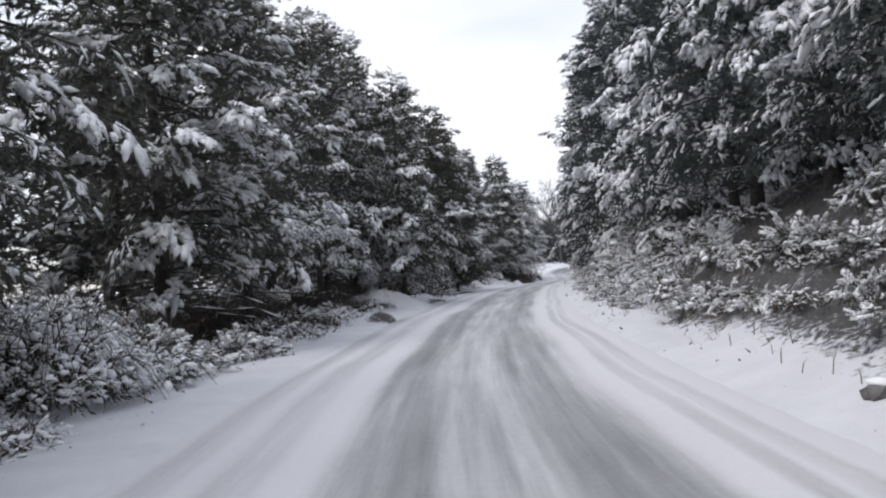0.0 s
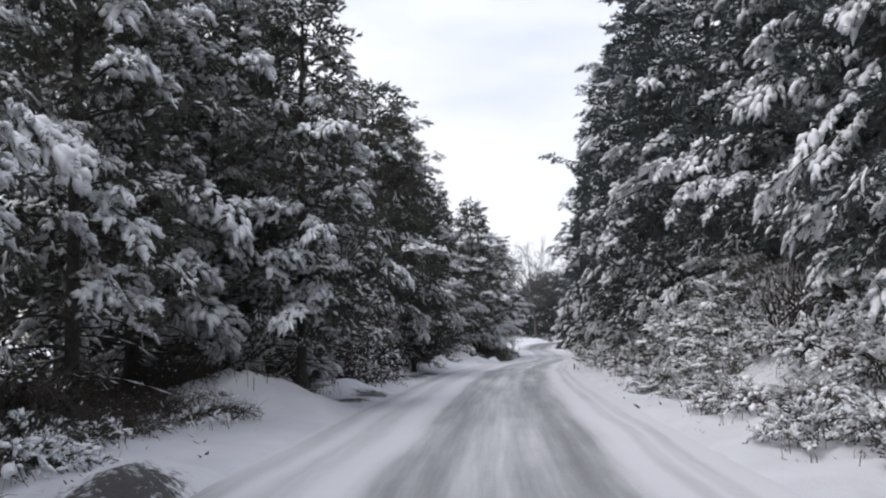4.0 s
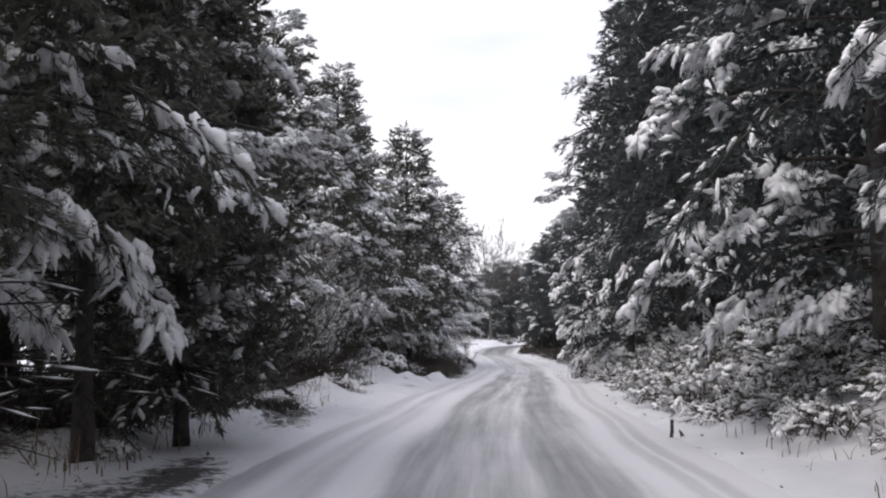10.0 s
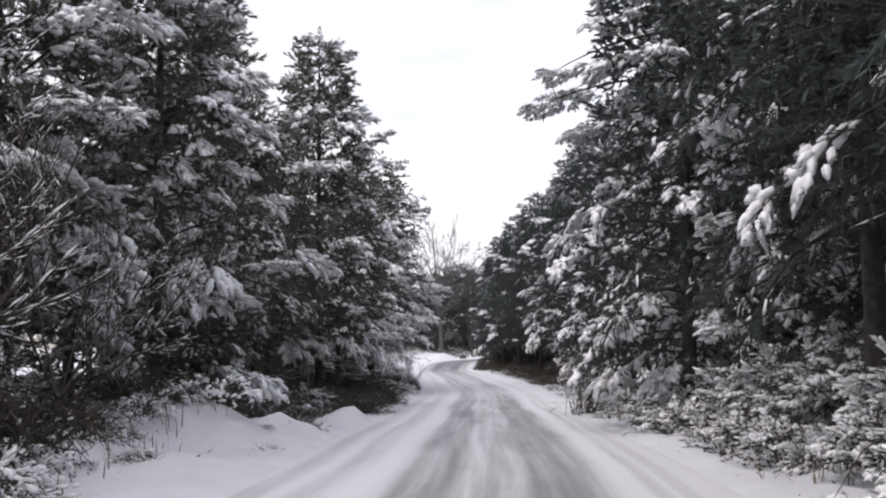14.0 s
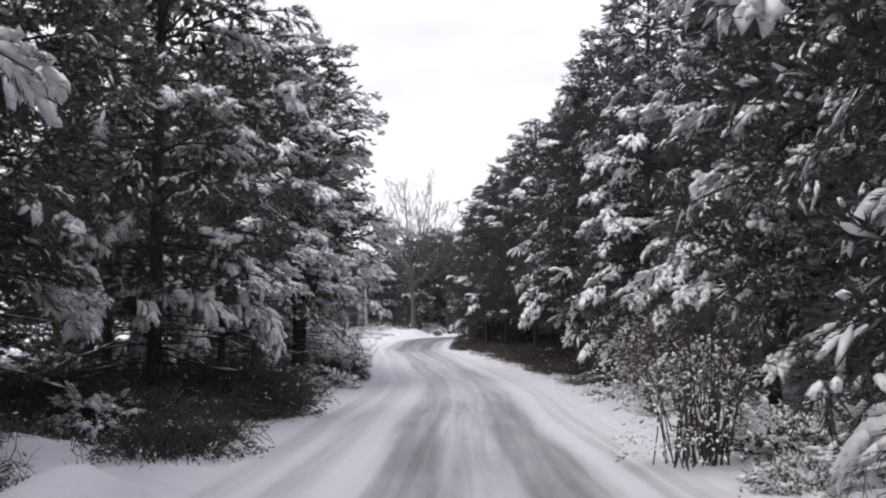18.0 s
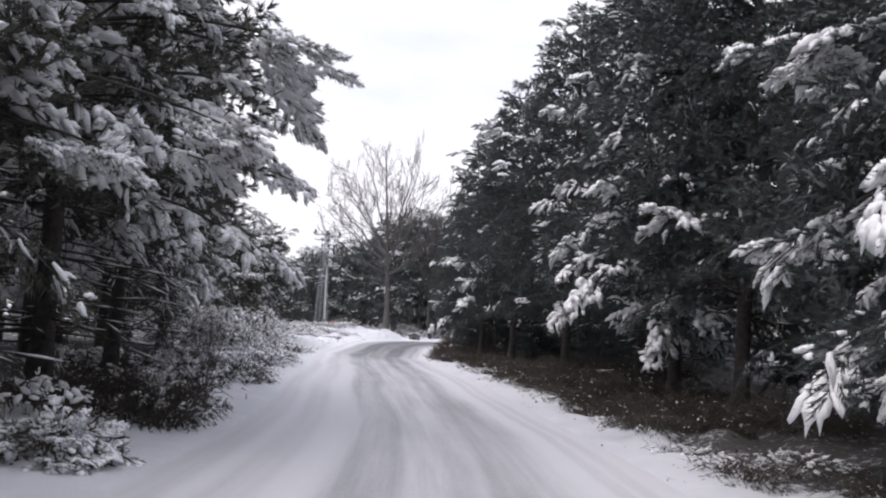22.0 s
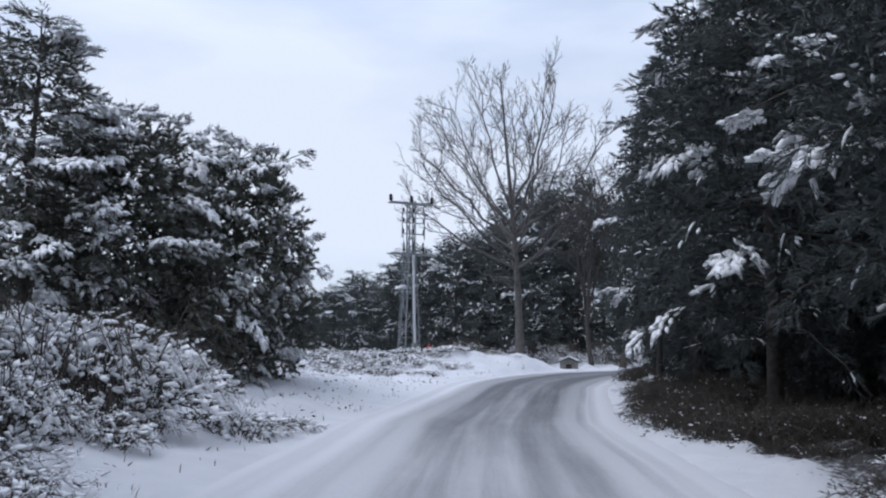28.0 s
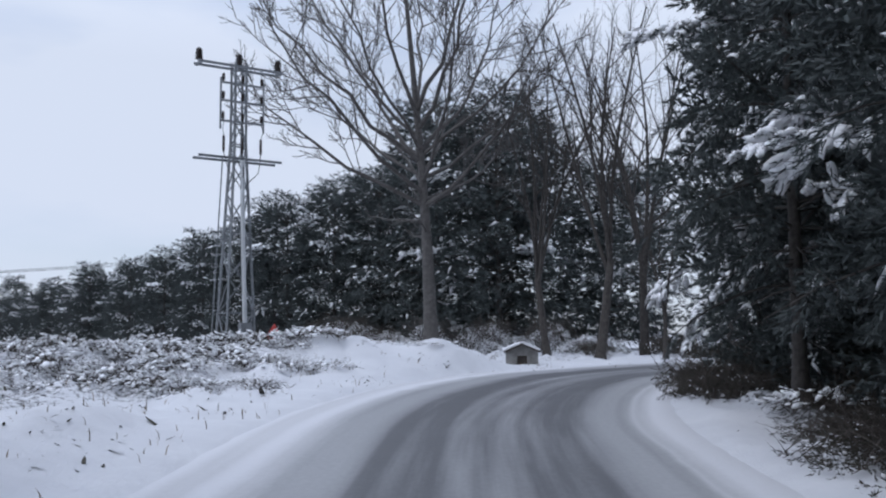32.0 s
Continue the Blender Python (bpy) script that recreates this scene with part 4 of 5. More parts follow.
PLANTED = [o for o in scene.objects if o.get("group") == "roadside trees"]
LADEN = (
    (-5.1, 22.9, 5.3, 1.5), (-4.5, 22.3, 4.2, 1.35), (-2.9, 23.3, 2.7, 1.2), (-1.1, 41.6, 3.0, 1.0), (-1.5, 41.2, 2.4, 0.8), (-0.7, 44.6, 4.0, 1.2), (-2.4, 40.4, 4.2, 1.1),
    (2.6, 61.5, 3.6, 0.9), (3.0, 81.0, 4.5, 1.1), (4.4, 87.1, 2.1, 0.9), (7.6, 99.9, 4.7, 1.0), (6.1, 95.5, 6.5, 0.9), (9.0, 102.0, 1.5, 0.9), (10.0, 103.4, 2.2, 0.9), (12.4, 115.1, 2.5, 1.0),
    (6.3, 15.7, 4.6, 0.9), (9.6, 48.5, 3.4, 1.1), (13.0, 82.2, 4.1, 0.6), (12.0, 90.8, 7.2, 0.8), (12.9, 91.3, 7.7, 1.0), (13.3, 90.6, 6.6, 1.0), (12.7, 91.6, 8.4, 0.8), (11.0, 71.8, 2.5, 0.8), (19.9, 110.9, 4.0, 1.2), (20.2, 109.0, 3.2, 1.1),
    (20.4, 128.8, 3.5, 0.35), (20.6, 131.1, 1.4, 0.35), (21.9, 127.6, 4.2, 0.5), (1.6, 72.0, 3.6, 1.2), (2.2, 72.6, 2.5, 1.1), (1.0, 71.6, 4.8, 1.2), (1.4, 73.0, 1.9, 0.9), (10.9, 122.4, 3.1, 1.0), (10.8, 122.0, 2.2, 0.8), (21.7, 146.3, 3.5, 0.45),
    (0.9, 61.1, 3.4, 1.1), (2.6, 70.8, 3.5, 1.0), (1.8, 68.2, 2.0, 1.0), (1.1, 65.7, 2.5, 0.7), (-0.2, 44.7, 2.2, 0.9), (-1.1, 45.7, 1.5, 0.8), (1.2, 56.4, 4.7, 1.1), (5.3, 92.0, 3.2, 1.1), (6.2, 98.0, 1.2, 0.8), (13.2, 117.0, 4.2, 1.1), (11.0, 114.4, 2.0, 0.9), (10.0, 111.5, 2.9, 1.0),
    (11.7, 66.9, 3.8, 0.65), (10.3, 68.7, 6.0, 0.7), (9.7, 58.4, 3.8, 1.1), (9.9, 51.6, 2.5, 0.9), (9.2, 58.9, 6.1, 1.2), (13.6, 83.9, 3.3, 0.65), (16.1, 94.8, 3.1, 0.6), (13.8, 84.3, 1.3, 0.7), (17.0, 102.7, 5.5, 1.0), (19.4, 114.6, 1.7, 0.9), (19.7, 114.4, 4.0, 0.9), (19.8, 112.2, 0.2, 0.5),
)
for k, (x, y, z, size) in enumerate(LADEN):
    heavy_bough(x, y, z, size, 300 + k)


# ---- shrubs ----
def shrub_meshes(seed, R, high, stems, leaves, pads, leaf=LEAF, leaf_size=0.36, pad_size=0.42, up=0.25, fine=2, fans=0, fan_size=0.6):
    """Arching stems from one root, with withered twigs and snow lying on the outside."""
    rng = np.random.default_rng(seed)
    wood = []
    for _ in range(stems):
        a, ln, k = rng.uniform(0, 6.28), R * rng.uniform(0.6, 1.15), 6
        t = np.linspace(0, 1, k)
        top = high * rng.uniform(0.6, 1.2)
        o = rng.normal(0, 0.22 * R, 2)
        arch = np.sin(np.pi * np.minimum(t * (0.62 + up), 1)) * top
        pts = np.stack([o[0] + ln * t * np.cos(a), o[1] + ln * t * np.sin(a), arch - 0.08], 1) + np.cumsum(rng.normal(0, 0.03, (k, 3)), 0)
        wood.append(tube(pts, 0.010 * (1 - t) + 0.004, 3))
        for _ in range(fine):
            q = rng.integers(2, k - 1)
            d = rng.normal(0, 1, 3) + np.array([np.cos(a), np.sin(a), 0.6])
            d *= rng.uniform(0.2, 0.5) * R / np.linalg.norm(d)
            tt = np.linspace(0, 1, 3)[:, None]
            wood.append(tube(pts[q] + d * tt + rng.normal(0, 0.03, (3, 3)) * tt, np.linspace(0.006, 0.002, 3), 3))

    def over(n, low, spread):
        a, e = rng.uniform(0, 6.28, n), np.arccos(1 - rng.uniform(0, 1, n) * (1 - low))
        rr = R * rng.uniform(spread, 1.08, n) * (1 + 0.2 * np.sin(3 * a + seed))
        at = np.stack([rr * np.sin(e) * np.cos(a), rr * np.sin(e) * np.sin(a), high * rng.uniform(spread, 1.05, n) * np.cos(e) * 0.95 + 0.04], 1)
        ax = np.stack([np.cos(a), np.sin(a), rng.normal(-0.1, 0.5, n)], 1) + rng.normal(0, 0.5, (n, 3))
        return ax, at

    lx, lp = over(leaves, 0.0, 0.45)
    px, pp = over(pads, 0.08, 0.8)
    green = scattered(LEAFLETS, lx, lp, leaf_size * rng.uniform(0.7, 1.3, leaves), 0.6, rng)
    white = scattered(PILLOWS, px, pp, pad_size * rng.uniform(0.6, 1.3, pads), 0.2, rng)
    if fans:
        fx, fp = over(fans, 0.1, 0.55)
        fx = np.stack([fp[:, 0] / R, fp[:, 1] / R, rng.normal(0.12, 0.25, fans)], 1) + rng.normal(0, 0.25, (fans, 3))
        more, load = fanned(1, fx, fp, fan_size * rng.uniform(0.7, 1.2, fans), np.where(rng.random(fans) < 0.72, 2, 1), 0.25, rng)
        green, white = joined([green, more]), joined([white, load])
    return {
        "stem": mesh_of("stem", *joined(wood), TWIG, True),
        "foliage": mesh_of("foliage", *green, leaf),
        "snow_cover": mesh_of("snow_cover", *white, SNOW, True),
    }


BRUSH = {
    "bramble": ("bramble_bush", "low tangle of brown brambles half buried in snow", shrub_meshes(61, 0.9, 0.55, 22, 60, 110, leaf=TWIG, leaf_size=0.3, pad_size=0.26, up=0.35)),
    "bramble_b": ("bramble_bush", "low tangle of brown brambles half buried in snow", shrub_meshes(62, 1.0, 0.42, 20, 50, 90, leaf=TWIG, leaf_size=0.3, pad_size=0.27, up=0.35)),
    "heap": ("bramble_heap", "high rounded heap of brambles under a net of snow", shrub_meshes(63, 1.7, 1.35, 70, 240, 1050, leaf=LEAF, leaf_size=0.34, pad_size=0.215, up=0.3)),
    "laurel": ("evergreen_shrub", "dark leafy shrub with pillows of snow on the bank", shrub_meshes(64, 0.95, 0.85, 8, 110, 22, leaf=LEAF, leaf_size=0.38, pad_size=0.22, fans=56, fan_size=0.44)),
    "laurel_b": ("evergreen_shrub", "dark leafy shrub with pillows of snow on the bank", shrub_meshes(65, 1.1, 0.75, 8, 110, 24, leaf=NEEDLE, leaf_size=0.36, pad_size=0.22, fans=60, fan_size=0.44)),
    "bank_shrub": ("evergreen_shrub", "tall evergreen shrub bowed under snow on the roadside bank", shrub_meshes(68, 1.3, 1.35, 14, 200, 40, leaf=NEEDLE, leaf_size=0.34, pad_size=0.22, fans=120, fan_size=0.46)),
    "dark_brush": ("leafy_undergrowth", "dark leafy undergrowth with a thin dusting of snow under the firs", shrub_meshes(67, 1.1, 0.5, 40, 240, 30, leaf=LEAF, leaf_size=0.24, pad_size=0.08, fine=4)),
    "frosted": ("frosted_bush", "tall leafless bush with snow along every twig", shrub_meshes(66, 1.2, 2.1, 60, 16, 1150, leaf=TWIG, leaf_size=0.3, pad_size=0.105, up=0.1, fine=9)),
}
BRUSH_FIRST = {}


def bush(key, x, y, size, turn, tall=1.0, group=""):
    name, label, meshes = BRUSH[key]
    m = pose(x, y, gz(x, y) - 0.05, 0, 0, turn) @ Matrix.Diagonal((size, size, size * tall, 1))
    if key not in BRUSH_FIRST:
        ob = BRUSH_FIRST[key] = thing(name, m, label, "bush")
        for k in ("stem", "foliage", "snow_cover"):
            tagged(part(k, meshes[k], ob), kind="stuff")
    else:
        ob = copy_thing(BRUSH_FIRST[key], m)
        ob.matrix_basis = m
    return tagged(ob, group=group)


b_rng = random.Random(21)


def bramble_patch(label, items, name="bramble_thicket", leaf=TWIG):
    """Brambles grown into one another: one mesh for stems, one for foliage, one for snow."""
    ob = thing(name, Matrix(), label, "undergrowth", kind="stuff")
    for k, mat in (("stem", TWIG), ("foliage", leaf), ("snow_cover", SNOW)):
        pieces = {3: [], 4: []}
        for key, x, y, size, turn, tall in items:
            me = BRUSH[key][2][k]
            v = np.empty(len(me.vertices) * 3, dtype=np.float32)
            me.vertices.foreach_get("co", v)
            f = np.empty(len(me.loops), dtype=np.int32)
            me.loops.foreach_get("vertex_index", f)
            m = np.array(pose(x, y, gz(x, y) - 0.05, 0, 0, turn) @ Matrix.Diagonal((size, size, size * tall, 1)))
            wide = len(me.loops) // len(me.polygons)
            pieces[wide].append((v.reshape(-1, 3) @ m[:3, :3].T + m[:3, 3], f.reshape(-1, wide)))
        tagged(part(k, mesh_of(k, *joined(pieces[3] or pieces[4]), mat, k != "foliage"), ob), kind="stuff")
# the bank on the right
for y0 in np.arange(8, 98, 1.15):
    for u0, pick in ((4.6, 0.8), (5.9, 0.95), (7.2, 0.4)):
        if b_rng.random() > pick:
            continue
        u = u0 + b_rng.uniform(-0.5, 0.5) + (0.5 if y0 < 26 else 0) - (0.5 if y0 > 86 else 0)
        yy = y0 + b_rng.uniform(-0.5, 0.5)
        bush(b_rng.choice(("laurel", "laurel_b", "laurel", "bramble")), middle_x(yy) + u, yy, b_rng.uniform(0.62, 0.98) * (0.75 + 0.12 * (u - 4)) * (0.75 if y0 < 24 else 1.0), b_rng.uniform(0, 360), b_rng.uniform(0.8, 1.1), "shrubs on the bank")
for y0 in np.arange(98, 166, 1.5):
    yy = y0 + b_rng.uniform(-0.5, 0.5)
    bush(b_rng.choice(("bramble", "bramble_b", "laurel") if yy < 107 else ("dark_brush", "dark_brush", "bramble_b")), middle_x(yy) + b_rng.uniform(4.0, 5.6), yy, b_rng.uniform(0.45, 0.75), b_rng.uniform(0, 360), 0.8, "undergrowth beside the road")
for k in range(80):
    yy = b_rng.uniform(118, 169)
    bush("dark_brush", middle_x(min(yy, 166)) + b_rng.uniform(4.4, 9.0) + max(0, yy - 162) * 0.5, yy, b_rng.uniform(0.7, 1.15), b_rng.uniform(0, 360), b_rng.uniform(0.7, 1.2), "undergrowth beside the road")
# brush along the inside of the bend and beyond it
for k in range(64):
    n = int(np.searchsorted(ALONG, b_rng.uniform(150, 184)))
    off = 3.9 - 0.5 * float(smooth((ALONG[n] - 166) / 6)) + 2.6 * b_rng.random() ** 1.5
    bush("dark_brush", LINE[n, 0] + TANGENT[n, 1] * off, LINE[n, 1] - TANGENT[n, 0] * off, b_rng.uniform(0.45, 0.8) * (0.7 + 0.12 * off), b_rng.uniform(0, 360), b_rng.uniform(0.8, 1.3), "undergrowth beside the road")
for k in range(34):
    n = int(np.searchsorted(ALONG, b_rng.uniform(182, 200)))
    off = -4.2 - 4.5 * b_rng.random()
    bush("dark_brush" if k % 3 else "frosted", LINE[n, 0] + TANGENT[n, 1] * off, LINE[n, 1] - TANGENT[n, 0] * off, b_rng.uniform(0.6, 1.1), b_rng.uniform(0, 360), b_rng.uniform(0.8, 1.4), "thicket beyond the bend")
# the verge on the left
for y0 in np.arange(-6, 126, 1.2):
    if b_rng.random() > 0.85:
        continue
    yy = y0 + b_rng.uniform(-0.5, 0.5)
    if abs(yy - 41) < 2.2 or abs(yy - 88.4) < 1.6:
        continue
    bush(b_rng.choice(("bramble", "dark_brush", "dark_brush", "bramble_b") if 22 < yy < 84 else ("bramble", "bramble_b", "bramble", "laurel")), middle_x(yy) - b_rng.uniform(4.7, 6.0) + (0.8 if y0 > 108 else 0), yy, b_rng.uniform(0.5, 0.85), b_rng.uniform(0, 360), b_rng.uniform(0.8, 1.2), "undergrowth beside the road")
for k in range(26):
    yy = b_rng.uniform(98, 110)
    bush("dark_brush", middle_x(yy) - b_rng.uniform(4.6, 8.0), yy, b_rng.uniform(0.7, 1.2), b_rng.uniform(0, 360), b_rng.uniform(0.9, 1.6), "undergrowth beside the road")
for k in range(26):
    yy = b_rng.uniform(116, 130)
    bush(b_rng.choice(("bramble", "bramble_b", "dark_brush")), middle_x(yy) - b_rng.uniform(4.2, 7.5), yy, b_rng.uniform(0.5, 0.85), b_rng.uniform(0, 360), b_rng.uniform(0.7, 1.1), "undergrowth beside the road")
floor = []
for k in range(80):
    yy = b_rng.uniform(2, 98)
    floor.append(("dark_brush", middle_x(yy) - b_rng.uniform(5.7, 9.0), yy, b_rng.uniform(0.7, 1.2), b_rng.uniform(0, 360), b_rng.uniform(0.9, 1.7)))
bramble_patch("dark leafy undergrowth dusted with snow beneath the roadside pines", floor, "undergrowth_thicket", LEAF)
for k in range(12):
    yy = b_rng.uniform(102, 109)
    bush("dark_brush", middle_x(yy) - b_rng.uniform(4.0, 5.2), yy, b_rng.uniform(0.5, 0.75), b_rng.uniform(0, 360), b_rng.uniform(0.8, 1.2), "undergrowth beside the road")
for k in range(30):
    yy = b_rng.uniform(6, 40)
    bush(b_rng.choice(("bramble_b", "bramble", "laurel_b")), middle_x(yy) - b_rng.uniform(4.6, 6.4), yy, b_rng.uniform(0.5, 0.9), b_rng.uniform(0, 360), b_rng.uniform(0.8, 1.2), "undergrowth beside the road")
for k in range(22):
    yy = b_rng.uniform(92, 106)
    bush("dark_brush", middle_x(yy) - b_rng.uniform(3.9, 6.2), yy, b_rng.uniform(0.6, 1.0), b_rng.uniform(0, 360), b_rng.uniform(0.8, 1.3), "undergrowth beside the road")
# tall evergreen shrubs grown into the bank
for x, y, size in ((9.0, 44.4, 1.2), (9.5, 46.2, 1.35), (9.9, 48.4, 1.5), (9.8, 50.6, 1.4), (10.6, 52.4, 1.5), (11.0, 47.6, 1.7), (11.2, 50.8, 1.8), (10.4, 45.2, 1.6), (10.9, 69.6, 1.3), (11.3, 73.4, 1.2)):
    bush("bank_shrub", x, y, size * 0.75, b_rng.uniform(0, 360), 1.1, "shrubs on the bank")
for y0 in np.arange(66, 96, 2.0):
    yy = y0 + b_rng.uniform(-0.5, 0.5)
    bush("bank_shrub", middle_x(yy) + b_rng.uniform(5.4, 6.8), yy, b_rng.uniform(0.75, 1.1), b_rng.uniform(0, 360), b_rng.uniform(0.9, 1.15), "shrubs on the bank")
for x, y, size, tall in ((5.0, 87.8, 0.85, 1.0), (5.6, 88.2, 0.7, 0.9), (3.7, 84.4, 0.4, 0.6), (4.4, 85.1, 0.35, 0.6), (2.6, 81.0, 0.9, 1.2), (2.2, 82.4, 1.0, 1.2), (-0.7, 51.8, 0.8, 1.0), (1.6, 79.2, 0.9, 1.1)):
    bush("dark_brush", x, y, size, b_rng.uniform(0, 360), tall, "undergrowth beside the road")
for k in range(18):
    yy = b_rng.uniform(76, 93)
    bush(b_rng.choice(("bramble_b", "bramble")), middle_x(yy) - b_rng.uniform(3.7, 5.2), yy, b_rng.uniform(0.28, 0.5), b_rng.uniform(0, 360), b_rng.uniform(0.6, 1.0), "undergrowth beside the road")
for k in range(16):
    yy = b_rng.uniform(117, 128)
    bush("dark_brush", middle_x(yy) - b_rng.uniform(3.6, 5.6), yy, b_rng.uniform(0.55, 0.85), b_rng.uniform(0, 360), b_rng.uniform(1.0, 1.5), "undergrowth beside the road")
# open ground on the left near the bend
for y0 in np.arange(124, 152, 0.9):
    yy = y0 + b_rng.uniform(-0.4, 0.4)
    bush(b_rng.choice(("bramble", "bramble_b")), middle_x(yy) - b_rng.uniform(3.6, 6.0), yy, b_rng.uniform(0.55, 0.9), b_rng.uniform(0, 360), b_rng.uniform(0.7, 1.0), "brambles near the bend")
ridge = []
for k in range(185):
    f = b_rng.random()
    ridge.append((b_rng.choice(("bramble", "bramble_b", "bramble_b")), 19.5 - 19 * f + b_rng.uniform(-0.5, 0.5), 173.5 + b_rng.uniform(-1, 6.5) - 7 * f, b_rng.uniform(0.5, 0.85), b_rng.uniform(0, 360), b_rng.uniform(0.6, 1.0)))
for k in range(85):
    xx = b_rng.uniform(3.5, 18.0)
    ridge.append(("bramble_b", xx, 167.5 + 0.35 * (xx - 3.5) + b_rng.uniform(0, 9), b_rng.uniform(0.4, 0.75), b_rng.uniform(0, 360), b_rng.uniform(0.5, 0.9)))
bramble_patch("wide snow-covered tangle of brambles along the outside of the bend", ridge)
for x, y, size in ((21.7, 177.1, 0.45), (22.5, 177.7, 0.5), (21.2, 177.6, 0.5), (19.6, 176.5, 0.55), (20.3, 177.1, 0.5), (18.8, 176.3, 0.6), (22.2, 176.7, 0.35)):
    bush("bramble_b", x, y, size, b_rng.uniform(0, 360), 0.5, "brambles near the bend")
for x, y, size in ((11.9, 148.6, 1.25), (11.9, 145.4, 0.75), (10.6, 151.4, 1.15), (11.6, 154.6, 0.8), (9.8, 146.0, 1.2), (12.6, 151.6, 0.75), (-6.3, 14.6, 1.0), (-7.4, 17.0, 1.1), (-5.6, 12.5, 0.85), (0.0, 76.0, 0.6)):
    bush("heap", x, y, size, b_rng.uniform(0, 360), 1.0, "bramble heaps")
for x, y, size in ((-0.9, 49.4, 1.05), (-1.9, 50.6, 1.15), (18.2, 105.4, 1.15), (19.0, 106.5, 1.05), (17.6, 104.0, 0.75), (17.3, 103.0, 0.6), (8.8, 41.0, 0.8), (1.0, 82.0, 1.0), (14.4, 95.0, 0.8)):
    bush("frosted", x, y, size, b_rng.uniform(0, 360), 1.0, "leafless bushes")
for k in range(16):
    x, y = 19 + k * 0.75 + b_rng.uniform(-0.4, 0.4), 190 + b_rng.uniform(-3, 6) + (3 if k < 6 else 0)
    bush("frosted" if k % 3 else "heap", x, y, b_rng.uniform(0.6, 0.9), b_rng.uniform(0, 360), 0.8, "thicket beyond the bend")


# ---- leafless trees ----
def bare_meshes(seed, H, fork, r0, mains, spread, levels=4, bark=GREY_BARK, kids=(7, 7, 6), lean=(0.0, 0.0), thin=1.0, frost=0.0):
    rng = np.random.default_rng(seed)
    trunk_t = np.linspace(0, 1, 8)
    pts = np.stack([lean[0] * trunk_t ** 1.5 + 0.06 * np.sin(4 * trunk_t), lean[1] * trunk_t ** 1.5, fork * trunk_t - 0.15], 1)
    rad = r0 * (1 - 0.28 * trunk_t) * (1 + 0.45 * np.exp(-trunk_t * 12))
    trunk = tube(pts, rad, 9)
    big, small, f_at, f_ax, f_sz = [], [], [], [], []

    def grow(o, d, ln, r, level):
        k = 6 if level < 3 else 4
        t = np.linspace(0, 1, k)
        side = rng.normal(0, 1, 3)
        rise = np.array([0, 0, 0.22 if level == 1 else 0.14]) * ln
        p = o + np.outer(t, d * ln) + np.outer(t ** 2, rise) + np.outer(np.sin(t * 3) * 0.05 * ln, side)
        rr = r * (1 - 0.75 * t) + 0.003 * thin
        (big if level <= 2 else small).append(tube(p, rr, 5 if level == 1 else 4 if level == 2 else 3))
        if frost and level >= 2:
            for q in range(k - 1):
                d2 = p[q + 1] - p[q]
                if rng.random() < frost and abs(d2[2]) < 0.85 * np.linalg.norm(d2):
                    f_at.append(p[q] + [0, 0, rr[q] + 0.012]), f_ax.append(d2), f_sz.append(np.linalg.norm(d2) * 1.05)
        if level >= levels:
            return
        n = kids[min(level - 1, len(kids) - 1)]
        for q in range(n):
            f = 0.25 + 0.72 * (q + rng.uniform(0, 0.8)) / n
            c = np.array([np.interp(f, t, p[:, e]) for e in range(3)])
            tan = p[min(k - 1, int(f * (k - 1)) + 1)] - p[int(f * (k - 1) * 0.999)]
            tan /= np.linalg.norm(tan) + 1e-9
            w = np.cross(tan, rng.normal(0, 1, 3))
            w /= np.linalg.norm(w) + 1e-9
            ang = rng.uniform(0.38, 0.8)
            grow(c, tan * np.cos(ang) + w * np.sin(ang), ln * rng.uniform(0.34, 0.52) * (1.12 - 0.5 * f), r * (1 - 0.75 * f) * 0.62, level + 1)

    top = pts[-1]
    for i in range(mains):
        a = i * 2 * np.pi / mains * 1.0 + rng.normal(0, 0.25)
        out = spread * rng.uniform(0.55, 1.15) * (0.25 if i == 0 else 1)
        d = np.array([np.cos(a) * out, np.sin(a) * out, 1.0])
        d /= np.linalg.norm(d)
        start = top - np.array([0, 0, rng.uniform(0, 0.22) * fork]) * (i > 1)
        grow(start, d, (H - fork) * rng.uniform(0.72, 0.86) * (0.95 if i == 0 else 1.0 - 0.12 * out), r0 * 0.5 * rng.uniform(0.75, 1.0), 1)
    out = {"trunk": mesh_of("trunk", *trunk, bark, True), "branching": mesh_of("branching", *joined(big), bark, True), "twigs": mesh_of("twigs", *joined(small), bark, True)}
    if f_at:
        strip = (LUMPS[0][0] * np.array([1, 0.13, 0.11]), LUMPS[0][1])
        out["snow_cover"] = mesh_of("snow_cover", *scattered([strip], np.array(f_ax), np.array(f_at), np.array(f_sz), 0.05, rng), SNOW, True)
    return out


def bare_tree(m, label, group, meshes):
    ob = thing("bare_tree", m, label, "tree", group)
    part("trunk", meshes["trunk"], ob)
    tagged(part("branching", meshes["branching"], ob), kind="stuff")
    tagged(part("twig", meshes["twigs"], ob), kind="stuff")
    if "snow_cover" in meshes:
        tagged(part("snow_cover", meshes["snow_cover"], ob), kind="stuff")
    return ob


